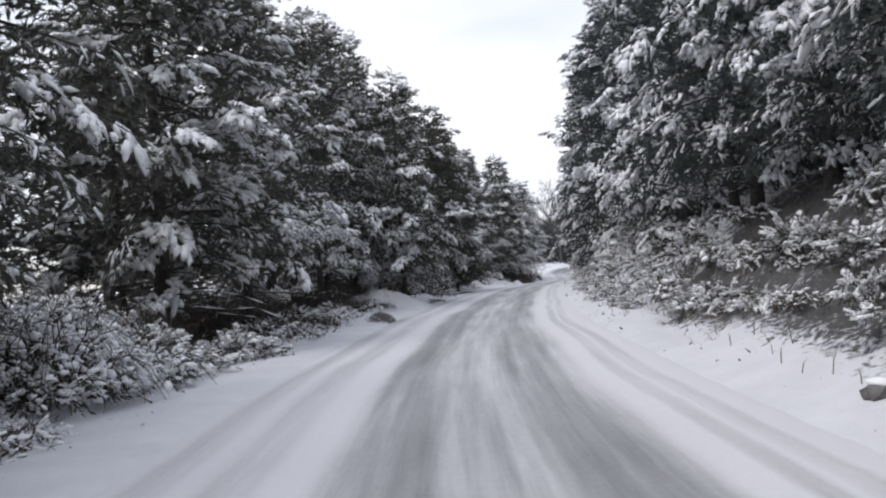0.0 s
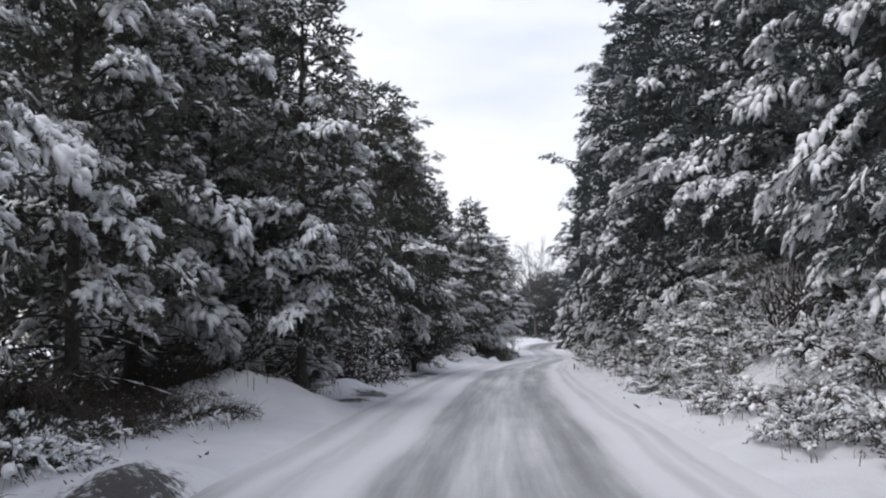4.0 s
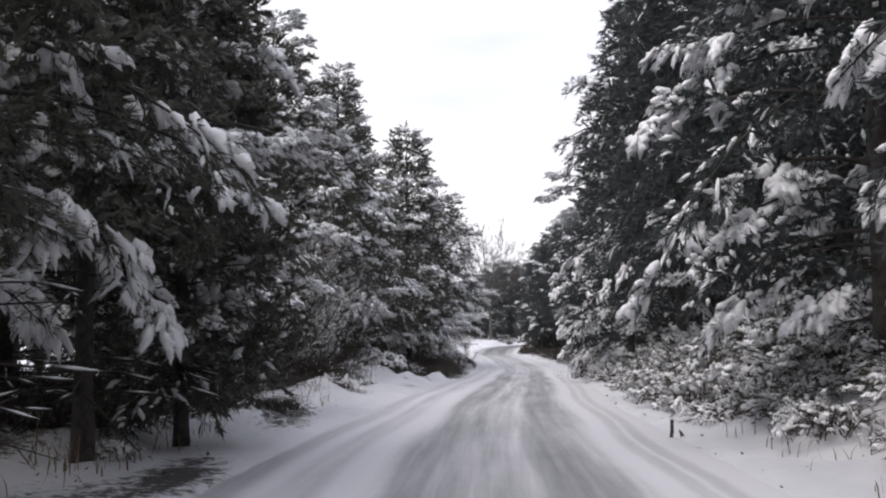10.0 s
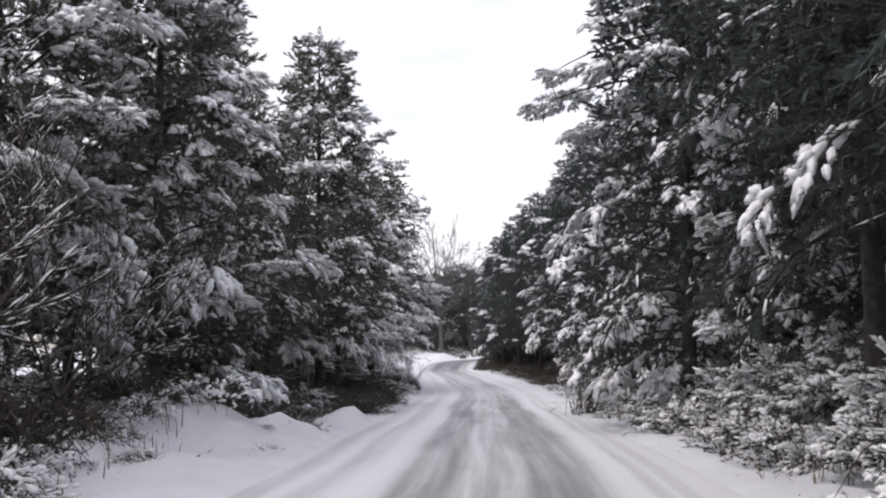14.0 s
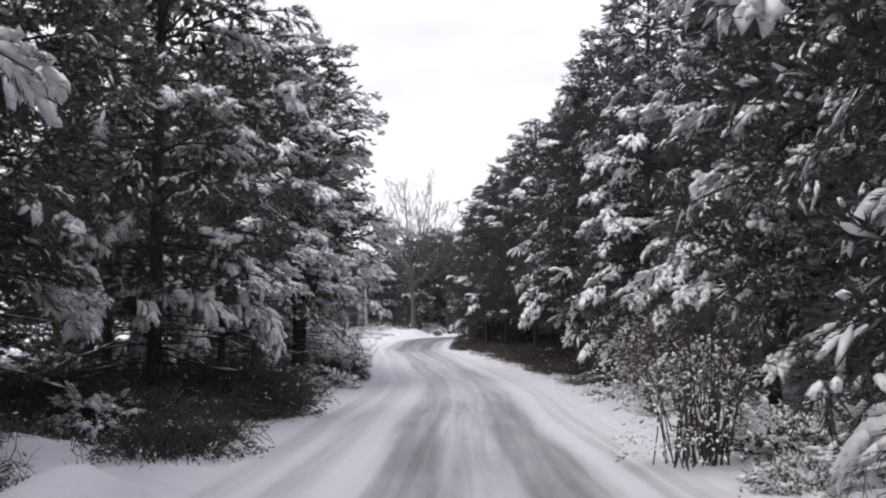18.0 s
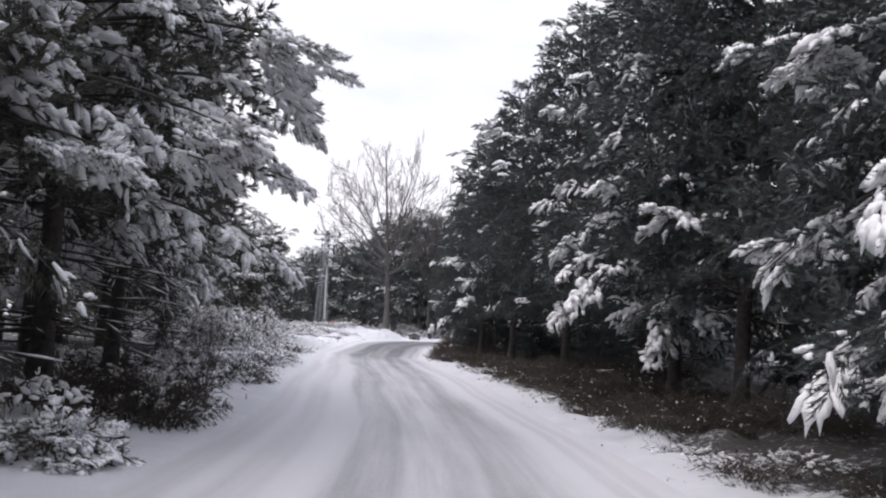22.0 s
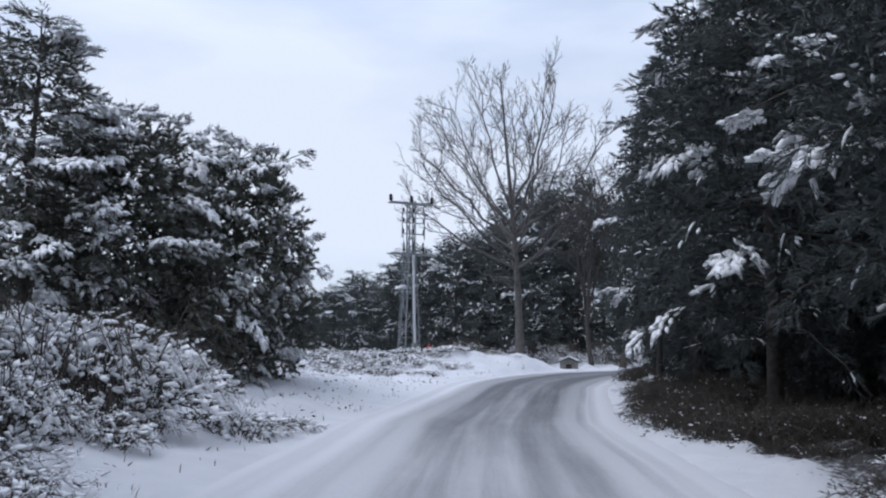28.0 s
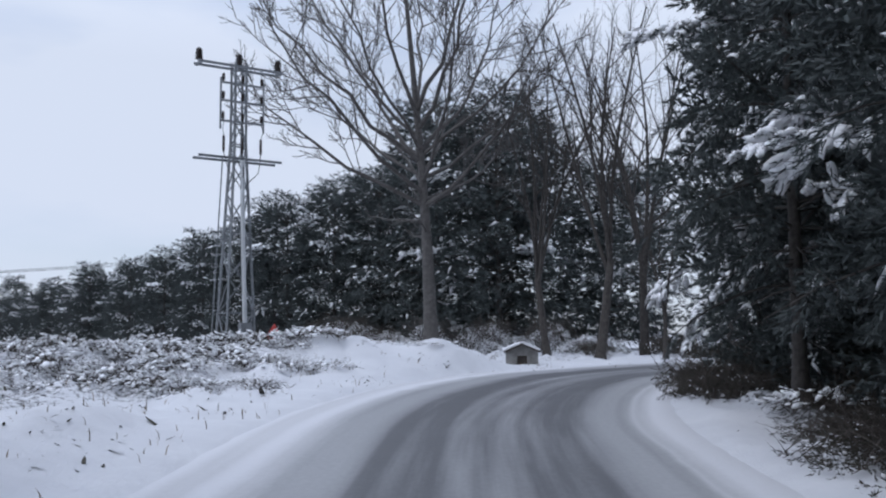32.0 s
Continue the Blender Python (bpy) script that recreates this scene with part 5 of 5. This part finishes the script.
def vase_meshes(seed, H, fork, r0, wide, limbs):
    """A tall leafless tree: limbs that leave the trunk low, bend upwards and end on a rounded crown full of fine twigs."""
    rng = np.random.default_rng(seed)
    t = np.linspace(0, 1, 12)
    spine = np.stack([-0.9 * t ** 1.5 + 0.12 * np.sin(5 * t), 0.75 * t ** 1.5 + 0.1 * np.sin(4 * t), H * 0.97 * t - 0.15], 1)
    low = t * H * 0.97 <= fork + 0.6
    rad = r0 * (1 - 0.9 * t ** 0.8) * (1 + 0.4 * np.exp(-t * 25)) + 0.006
    big, small = [tube(spine[low.sum() - 1 :], rad[low.sum() - 1 :], 6)], []

    def branch(a, b, bend, r, k, into, sides):
        u = np.linspace(0, 1, k)[:, None]
        p = (1 - u) ** 2 * a + 2 * u * (1 - u) * bend + u ** 2 * b
        p[1:-1] += rng.normal(0, 0.012 * np.linalg.norm(b - a), (k - 2, 3))
        into.append(tube(p, r * (1 - 0.85 * u[:, 0]) + 0.006, sides))
        return p

    def twigs(p, n, ln, r, depth):
        for q in range(n):
            f = 0.3 + 0.7 * (q + rng.uniform(0, 0.9)) / n
            i = min(len(p) - 2, int(f * (len(p) - 1)))
            c = p[i] + (p[i + 1] - p[i]) * (f * (len(p) - 1) - i if f < 1 else 1)
            tan = p[i + 1] - p[i]
            tan /= np.linalg.norm(tan) + 1e-9
            w = np.cross(tan, rng.normal(0, 1, 3))
            w /= np.linalg.norm(w) + 1e-9
            ang = rng.uniform(0.45, 0.95)
            d = tan * np.cos(ang) + w * np.sin(ang)
            L = ln * rng.uniform(0.6, 1.15) * (1.2 - 0.5 * f)
            e = c + d * L + np.array([0, 0, 0.22 * L])
            pp = branch(c, e, c + d * L * 0.55, r, 4 if depth else 3, big if depth == 2 else small, 4 if depth == 2 else 3)
            if depth:
                twigs(pp, 6 if depth == 2 else 4, L * 0.48, r * 0.5, depth - 1)

    for i in range(limbs):
        a = i * 2.399 + rng.normal(0, 0.2)
        e = (i + 0.5) / limbs
        high = 0.50 + 0.47 * e
        rr = wide * np.sqrt(max(0.02, 1 - ((high - 0.58) / 0.42) ** 2)) * rng.uniform(0.85, 1.05)
        h0 = fork + (0.52 * H - fork) * e ** 1.3 + rng.uniform(-0.3, 0.3)
        o = np.array([np.interp(h0, spine[:, 2], spine[:, c]) for c in range(3)])
        tip = np.array([rr * np.cos(a) - 0.75, rr * np.sin(a) + 0.6, high * H])
        knee = o + np.array([rr * np.cos(a) * 0.66, rr * np.sin(a) * 0.66, (tip[2] - o[2]) * 0.38])
        p = branch(o, tip, knee, r0 * rng.uniform(0.24, 0.36), 8, big, 5)
        twigs(p, 10, 0.30 * np.linalg.norm(tip - o), 0.022, 2)
    for i in range(5):
        a, h0 = rng.uniform(0, 6.28), fork * rng.uniform(0.72, 1.0)
        o = np.array([np.interp(h0, spine[:, 2], spine[:, c]) for c in range(3)])
        tip = o + np.array([3.2 * np.cos(a), 3.2 * np.sin(a), rng.uniform(0.3, 1.6)])
        twigs(branch(o, tip, (o + tip) / 2 + [0, 0, -0.15], 0.05, 6, big, 4), 6, 0.9, 0.012, 1)
    twigs(spine[7:], 9, 2.0, 0.022, 2)
    return {"trunk": mesh_of("trunk", *tube(spine[low], rad[low], 10), GREY_BARK, True), "branching": mesh_of("branching", *joined(big), GREY_BARK, True), "twigs": mesh_of("twigs", *joined(small), GREY_BARK, True)}


bare_tree(pose(23.8, 187, gz(23.8, 187), 0, 0, 40), "tall leafless grey tree with a wide fan-shaped crown by the bend", "leafless trees", vase_meshes(71, 17.6, 5.6, 0.27, 6.4, 19))
SLIM = bare_meshes(72, 12.5, 3.4, 0.17, 5, 0.42, kids=(7, 6, 4), lean=(0.5, 0.0), bark=BARK)
first = bare_tree(pose(28.6, 182.5, gz(28.6, 182.5), 0, 0, 0), "slender leafless tree with a dark leaning trunk behind the road", "leafless trees", SLIM)
for x, y, k, turn in ((27.3, 184, 0.85, 130), (31.5, 186, 1.05, 250), (30.0, 180.5, 0.45, 60), (33.5, 183.5, 0.7, 10)):
    copy_thing(first, pose(x, y, gz(x, y), 0, 0, turn) @ Matrix.Diagonal((k, k, k, 1)))
SCRUB = bare_meshes(73, 6.0, 0.9, 0.07, 7, 1.1, kids=(8, 6, 3), bark=TWIG, frost=0.8)
first = bare_tree(pose(1.7, 79.0, gz(1.7, 79.0), 0, 0, 0), "leafless thicket tree with grey arching branches at the wood's edge", "leafless trees", SCRUB)
for x, y, k, turn in ((1.2, 76.2, 0.85, 90), (2.4, 82.0, 0.8, 200), (0.2, 79.0, 1.0, 320), (12.0, 121.0, 0.35, 30), (21.5, 101.0, 0.5, 140), (8.5, 134.0, 0.8, 60), (7.5, 143.0, 0.9, 160)):
    copy_thing(first, pose(x, y, gz(x, y), 0, 0, turn) @ Matrix.Diagonal((k, k, k, 1)))


# ---- things at the bend ----
def box(bm, size, m=Matrix()):
    r = bmesh.ops.create_cube(bm, size=1.0)
    bmesh.ops.transform(bm, matrix=m @ Matrix.Diagonal((*size, 1)), verts=r["verts"])
    return r["verts"]


def bar_mesh(a, b, w, mat, name="bar", wide=None):
    """A square bar between two points."""
    a, b = Vector(a), Vector(b)
    d = b - a
    bm = bmesh.new()
    m = Matrix.Translation((a + b) / 2) @ d.to_track_quat("Z", "Y").to_matrix().to_4x4()
    box(bm, (w, wide or w, d.length), m)
    return bm, mat


def lathe(profile, mat, sides=10):
    """A turned body from (radius, height) pairs."""
    bm = bmesh.new()
    rings = []
    for r, z in profile:
        rings.append([bm.verts.new((r * math.cos(2 * math.pi * k / sides), r * math.sin(2 * math.pi * k / sides), z)) for k in range(sides)])
    for lo, hi in zip(rings, rings[1:]):
        for k in range(sides):
            f = bm.faces.new((lo[k], lo[(k + 1) % sides], hi[(k + 1) % sides], hi[k]))
            f.smooth = True
    bm.faces.new(list(reversed(rings[0])))
    bm.faces.new(rings[-1])
    return bm, mat


INSULATOR = [(0.03, 0), (0.035, 0.04), (0.085, 0.05), (0.05, 0.10), (0.085, 0.12), (0.05, 0.17), (0.085, 0.19), (0.05, 0.24), (0.075, 0.26), (0.045, 0.33), (0.02, 0.35)]
SMALL = [(r * 0.6, z * 0.62) for r, z in INSULATOR]


def lattice_pole(x, y, turn):
    ob = thing("lattice_power_pole", pose(x, y, gz(x, y) - 0.15, 0, 0, turn), "galvanised steel lattice pole with cross-arms, fuses and insulators", "power pole")
    top, foot, head = 7.74, 0.40, 0.15
    corners = [(-1, -1), (1, -1), (1, 1), (-1, 1)]

    def at(c, z):
        w = foot + (head - foot) * min(z / 5.6, 1)
        return (c[0] * w, c[1] * w, z)

    for c in corners:
        part("leg", bar_mesh(at(c, 0), at(c, 5.6), 0.055, STEEL), ob)
        part("leg", bar_mesh(at(c, 5.6), at(c, top), 0.05, STEEL), ob)
    levels = [0.3, 1.2, 2.05, 2.85, 3.6, 4.3, 4.95, 5.55, 6.1, 6.65, 7.2, 7.7]
    for i, (lo, hi) in enumerate(zip(levels, levels[1:])):
        for k in range(4):
            a, b = corners[k], corners[(k + 1) % 4]
            if (i + k) % 2:
                a, b = b, a
            part("brace", bar_mesh(at(a, lo), at(b, hi), 0.028, STEEL), ob)
            if i % 3 == 0:
                part("brace", bar_mesh(at(corners[k], hi), at(corners[(k + 1) % 4], hi), 0.03, STEEL), ob)
    for yy in (-0.17, 0.17):
        part("cross_arm", bar_mesh((-1.15, yy, 7.61), (1.15, yy, 7.61), 0.045, STEEL, wide=0.06), ob)
        part("cross_arm", bar_mesh((-1.12, yy * 1.3, 5.17), (1.12, yy * 1.3, 5.17), 0.045, STEEL, wide=0.06), ob)
    for xx in (-1.08, 0.0, 1.08):
        part("insulator", lathe([(r * 1.25, z) for r, z in INSULATOR], PORCELAIN), ob, "dark brown porcelain insulator", pose(xx, 0, 7.65))
        part("insulator_base", bar_mesh((xx, -0.2, 7.59), (xx, 0.2, 7.59), 0.06, STEEL), ob)
    for z in (7.11, 6.64, 6.11):
        part("fuse_rail", bar_mesh((-0.6, -0.26, z), (0.6, -0.26, z), 0.05, STEEL), ob)
        for xx in (-0.52, 0.0, 0.52):
            part("insulator", lathe(SMALL, PORCELAIN, 8), ob, "dark brown porcelain insulator", pose(xx, -0.28, z + 0.02))
    for xx in (-0.58, 0.58):
        part("fuse_post", bar_mesh((xx, -0.26, 5.89), (xx, -0.26, 7.24), 0.04, STEEL), ob)
    for xx in (-0.5, 0.0, 0.5):
        part("fuse_tube", lathe([(0.03, 0), (0.035, 0.1), (0.035, 0.38), (0.02, 0.42)], PORCELAIN, 8), ob, "dark fuse tube", pose(xx, -0.3, 5.3))
        part("lead", mesh_of("lead", *tube([(xx, -0.28, 6.11), (xx * 1.1, -0.36, 5.9), (xx, -0.3, 5.7)], [0.009] * 3, 4), CABLE, True), ob)
        part("lead", mesh_of("lead", *tube([(xx, -0.3, 5.3), (xx * 0.8, -0.42, 4.8), (xx * 0.25, -0.36, 4.5), (0.0, -0.34, 4.3)], [0.011] * 4, 4), CABLE, True), ob)
    part("crossbar", bar_mesh((-0.62, -0.24, 3.25), (0.3, -0.24, 3.25), 0.045, STEEL), ob)
    part("crossbar", bar_mesh((-0.62, -0.24, 3.05), (0.3, -0.24, 3.05), 0.045, STEEL), ob)
    part("stay", bar_mesh((-0.72, -0.2, 0.1), (-0.5, -0.24, 5.15), 0.03, STEEL), ob)
    part("cable_pipe", mesh_of("cable_pipe", *tube([(0.06, -0.5, 0.8), (0.04, -0.42, 2.2), (0.02, -0.36, 3.4), (0.0, -0.33, 5.1)], [0.06] * 4, 8), PIPE, True), ob, "pale grey cable pipe")
    bm = bmesh.new()
    box(bm, (0.3, 0.2, 0.9), pose(0.06, -0.5, 0.5))
    bmesh.ops.bevel(bm, geom=bm.edges[:], offset=0.015, segments=1, affect="EDGES")
    cabinet = part("meter_box", (bm, STEEL), ob, "grey metal box with a yellow plate")
    bm = bmesh.new()
    box(bm, (0.22, 0.012, 0.3), pose(0.06, -0.61, 0.42))
    part("plate", (bm, YELLOW), cabinet, "faded yellow warning plate")
    return ob


lattice_pole(17.4, 178.0, 24)


def far_pole(x, y, high):
    ob = thing("power_pole", pose(x, y, gz(x, y) - 0.2, 0, 0, -12), "dark power pole with a cross-arm, rising behind the pines", "power pole")
    part("post", mesh_of("post", *tube([(0, 0, 0), (0, 0, high * 0.5), (0, 0, high)], [0.13, 0.11, 0.09], 8), DARK_WOOD, True), ob)
    part("cross_arm", bar_mesh((-1.6, 0, high - 0.1), (1.6, 0, high - 0.1), 0.1, STEEL), ob)
    for xx in (-1.4, 0.0, 1.4):
        part("insulator", lathe([(r * 1.2, z) for r, z in INSULATOR], PORCELAIN, 8), ob, "dark insulator", pose(xx, 0, high - 0.04))
    return ob


far_pole(11.7, 214.0, 5.6)
span = np.linspace(0, 1, 14)
for side in (-1.37, 0.0, 1.37):
    a, b = np.array([11.7 + side * 0.978, 214.0 - side * 0.2, gz(11.7, 214.0) - 0.2 + 5.88]), np.array([-60.0 + side, 236.0, 7.0])
    line = a + np.outer(span, b - a)
    line[:, 2] -= 1.6 * 4 * span * (1 - span)
    tagged(new("power_line", mesh_of("power_line", *tube(line, [0.012] * 14, 4), CABLE, True)), "thin black overhead power line leaving the far pole", "cable", "power lines")


def warning_sign(x, y):
    z = gz(x, y)
    ob = thing("warning_sign", pose(x, y, z - 0.2, 0, 0, 8), "small red-bordered triangular sign half hidden by brambles", "sign")
    part("post", bar_mesh((0, 0.03, 0), (0, 0.03, 0.95), 0.04, STEEL), ob)

    def triangle(r, depth, yy):
        bm = bmesh.new()
        vs = [bm.verts.new((r * math.sin(a), yy, 0.78 + r * math.cos(a))) for a in (0, 2.0944, 4.18879)]
        f = bm.faces.new(vs)
        g = bmesh.ops.extrude_face_region(bm, geom=[f])
        bmesh.ops.translate(bm, verts=[v for v in g["geom"] if isinstance(v, bmesh.types.BMVert)], vec=(0, depth, 0))
        bmesh.ops.recalc_face_normals(bm, faces=bm.faces[:])
        return bm

    plate = part("plate", (triangle(0.30, 0.02, 0.0), RED), ob, "red triangular plate")
    part("panel", (triangle(0.15, 0.004, -0.006), SIGN_WHITE), plate, "pale middle panel")


warning_sign(18.35, 179.6)


def hut(x, y, turn):
    ob = thing("small_hut", pose(x, y, gz(x, y) - 0.3, 0, 0, turn) @ Matrix.Diagonal((0.8, 0.8, 0.8, 1)), "tiny grey plastered hut with snowy gable roof and dark door", "hut")
    w, d, h, pitch, th = 1.0, 1.2, 0.78, 0.22, 0.1
    for name, size, at in (("wall", (th, d, h), (-w / 2, 0, h / 2)), ("wall", (th, d, h), (w / 2, 0, h / 2)), ("wall", (w - th, th, h), (0, d / 2 - th / 2, h / 2)), ("wall", (0.28, th, h), (-0.31, -d / 2 + th / 2, h / 2)), ("wall", (0.28, th, h), (0.31, -d / 2 + th / 2, h / 2)), ("lintel", (0.34, th, 0.16), (0, -d / 2 + th / 2, h - 0.08))):
        bm = bmesh.new()
        box(bm, size, pose(*at))
        part(name, (bm, PLASTER), ob)
    for yy in (-d / 2 + 0.003, d / 2 - th - 0.003):
        bm = bmesh.new()
        tri = [bm.verts.new(p) for p in ((-w / 2, yy, h), (w / 2, yy, h), (0, yy, h + pitch))]
        f = bm.faces.new(tri)
        g = bmesh.ops.extrude_face_region(bm, geom=[f])
        bmesh.ops.translate(bm, verts=[v for v in g["geom"] if isinstance(v, bmesh.types.BMVert)], vec=(0, th, 0))
        bmesh.ops.recalc_face_normals(bm, faces=bm.faces[:])
        part("gable", (bm, PLASTER), ob)
    slope = math.degrees(math.atan2(pitch, w / 2))
    for side in (-1, 1):
        m = pose(side * 0.30, 0, h + pitch / 2 - 0.01, 0, side * slope, 0)
        bm = bmesh.new()
        box(bm, (0.68, d + 0.2, 0.05), m)
        roof = part("roof", (bm, DARK_WOOD), ob)
        bm = bmesh.new()
        box(bm, (0.66, d + 0.16, 0.08), m @ pose(0, 0, 0.068))
        bmesh.ops.bevel(bm, geom=bm.edges[:], offset=0.03, segments=2, affect="EDGES")
        part("snow", (bm, SNOW), roof, "snow on the roof")
    bm = bmesh.new()
    box(bm, (0.34, 0.04, h - 0.17), pose(0, -d / 2 + 0.12, (h - 0.17) / 2))
    part("door", (bm, DARK_WOOD), ob, "dark wooden door")


hut(25.2, 179.2, -12)


# ---- stones, stakes and litter ----
def stone(x, y, size, seed, snowy=True):
    rng = np.random.default_rng(seed)
    bm = bmesh.new()
    bmesh.ops.create_icosphere(bm, subdivisions=2, radius=1.0)
    for v in bm.verts:
        n = noise.noise(v.co * 1.3 + Vector((seed, 0, 0))) * 0.45 + noise.noise(v.co * 3.1 + Vector((0, seed, 0))) * 0.16
        v.co = Vector((v.co.x * 1.25, v.co.y, v.co.z * 0.72)) * (1 + n) * size
    ob = thing("boulder", pose(x, y, gz(x, y) + size * 0.25, 0, 0, float(rng.uniform(0, 360))), "dark angular boulder capped with snow on the bank", "rock", "boulders")
    part("stone", (bm, ROCK), ob)
    if snowy:
        bm = bmesh.new()
        bmesh.ops.create_icosphere(bm, subdivisions=2, radius=1.0)
        for v in bm.verts:
            n = noise.noise(v.co * 1.6 + Vector((seed, 3, 0))) * 0.3
            v.co = Vector((v.co.x * 0.95, v.co.y * 0.72, max(v.co.z, -0.3) * 0.34)) * (1 + n) * size + Vector((0, 0, size * 0.62))
        for f in bm.faces:
            f.smooth = True
        part("snow_cap", (bm, SNOW), ob, "cap of snow")


for k, (x, y, size) in enumerate(((6.1, 25.4, 0.26), (6.4, 26.4, 0.22), (3.65, 8.0, 0.13), (3.4, 7.0, 0.05), (6.8, 32.2, 0.28), (5.7, 24.6, 0.14), (8.9, 47.8, 0.16), (10.2, 61.0, 0.14), (5.5, 20.5, 0.2))):
    stone(x, y, size, k + 3, k not in (3,))


def stake(x, y, high, tilt):
    ob = thing("marker_stake", pose(x, y, gz(x, y) - 0.1, tilt, tilt, 0), "short dark wooden stake at the road's edge", "stake")
    part("shaft", mesh_of("shaft", *tube([(0, 0, 0), (0.01, 0, high * 0.6), (0.0, 0.01, high)], [0.03, 0.028, 0.024], 6), DARK_WOOD, True), ob)
    bm = bmesh.new()
    bmesh.ops.create_icosphere(bm, subdivisions=1, radius=0.035)
    bmesh.ops.transform(bm, matrix=pose(0, 0.01, high) @ Matrix.Diagonal((1, 1, 0.6, 1)), verts=bm.verts[:])
    part("snow_cap", (bm, SNOW), ob, "cap of snow")


stake(8.3, 64.4, 0.45, 4)
stake(13.2, 146.5, 0.75, -6)


def blades(name, label, n, where, mat, size, lying, seed):
    """Dry stalks, or bits of twig and leaf lying on the snow; all of one kind in one piece."""
    rng = np.random.default_rng(seed)
    xy = where(rng, n)
    z = ground_height(xy[:, 0], xy[:, 1])
    n = len(xy)
    ln = size * rng.lognormal(0, 0.45, n)
    a = rng.uniform(0, 6.28, n)
    lean = rng.uniform(0.85, 1.0, n) if lying else np.abs(rng.normal(0, 0.35, n))
    d = np.stack([np.cos(a) * lean, np.sin(a) * lean, np.sqrt(np.maximum(1 - lean ** 2, 0.01))], 1) * ln[:, None]
    w = np.stack([-np.sin(a), np.cos(a), np.zeros(n)], 1) * (0.16 * ln[:, None] if lying else 0.007)
    o = np.column_stack([xy, z - 0.01])
    sag = np.stack([np.cos(a), np.sin(a), -0.3 * np.ones(n)], 1) * (0.25 * ln[:, None] * (0 if lying else 1))
    mid = o + d * 0.55
    v = np.stack([o - w, o + w, mid + w * 0.9, mid - w * 0.9, o + d + sag], 1).reshape(-1, 3)
    b = (np.arange(n) * 5)[:, None, None]
    f = (np.array([(0, 1, 2), (0, 2, 3), (3, 2, 4)])[None] + b).reshape(-1, 3)
    tagged(new(name, mesh_of(name, v, f, mat)), label, "undergrowth", kind="stuff")


def verge(low, high, y0, y1, clump):
    def where(rng, n):
        yy = rng.uniform(y0, y1, n * 3)
        u = rng.uniform(min(low, high), max(low, high), n * 3)
        xx = np.interp(yy, LINE[:, 1], LINE[:, 0]) + u
        keep = waves(xx, yy, clump, 40) + 0.5 * waves(xx, yy, clump * 0.4, 41) > rng.uniform(-0.2, 1.4, n * 3)
        return np.column_stack([xx, yy])[keep][:n]

    return where


blades("dry_grass", "dry straw-coloured grass stalks standing out of the snow", 5200, verge(-7.0, -4.3, -8, 126, 2.2), STRAW, 0.26, False, 81)
blades("dry_grass", "dry straw-coloured grass stalks standing out of the snow", 5200, verge(3.6, 9.0, -4, 100, 2.2), STRAW, 0.24, False, 82)
blades("dry_grass", "dry straw-coloured grass stalks standing out of the snow", 3600, verge(-14.0, -3.2, 122, 182, 2.4), STRAW, 0.11, False, 83)
blades("leaf_litter", "dark fallen leaves and twigs scattered on the snow", 4200, verge(3.0, 8.0, -4, 165, 1.8), LEAF, 0.07, True, 84)
blades("leaf_litter", "dark fallen leaves and twigs scattered on the snow", 2600, verge(-14, -3.6, 150, 180, 2.0), LEAF, 0.09, True, 86)
blades("leaf_litter", "dark fallen leaves and twigs scattered on the snow", 4200, verge(-7.5, -3.6, -6, 166, 1.8), LEAF, 0.07, True, 85)
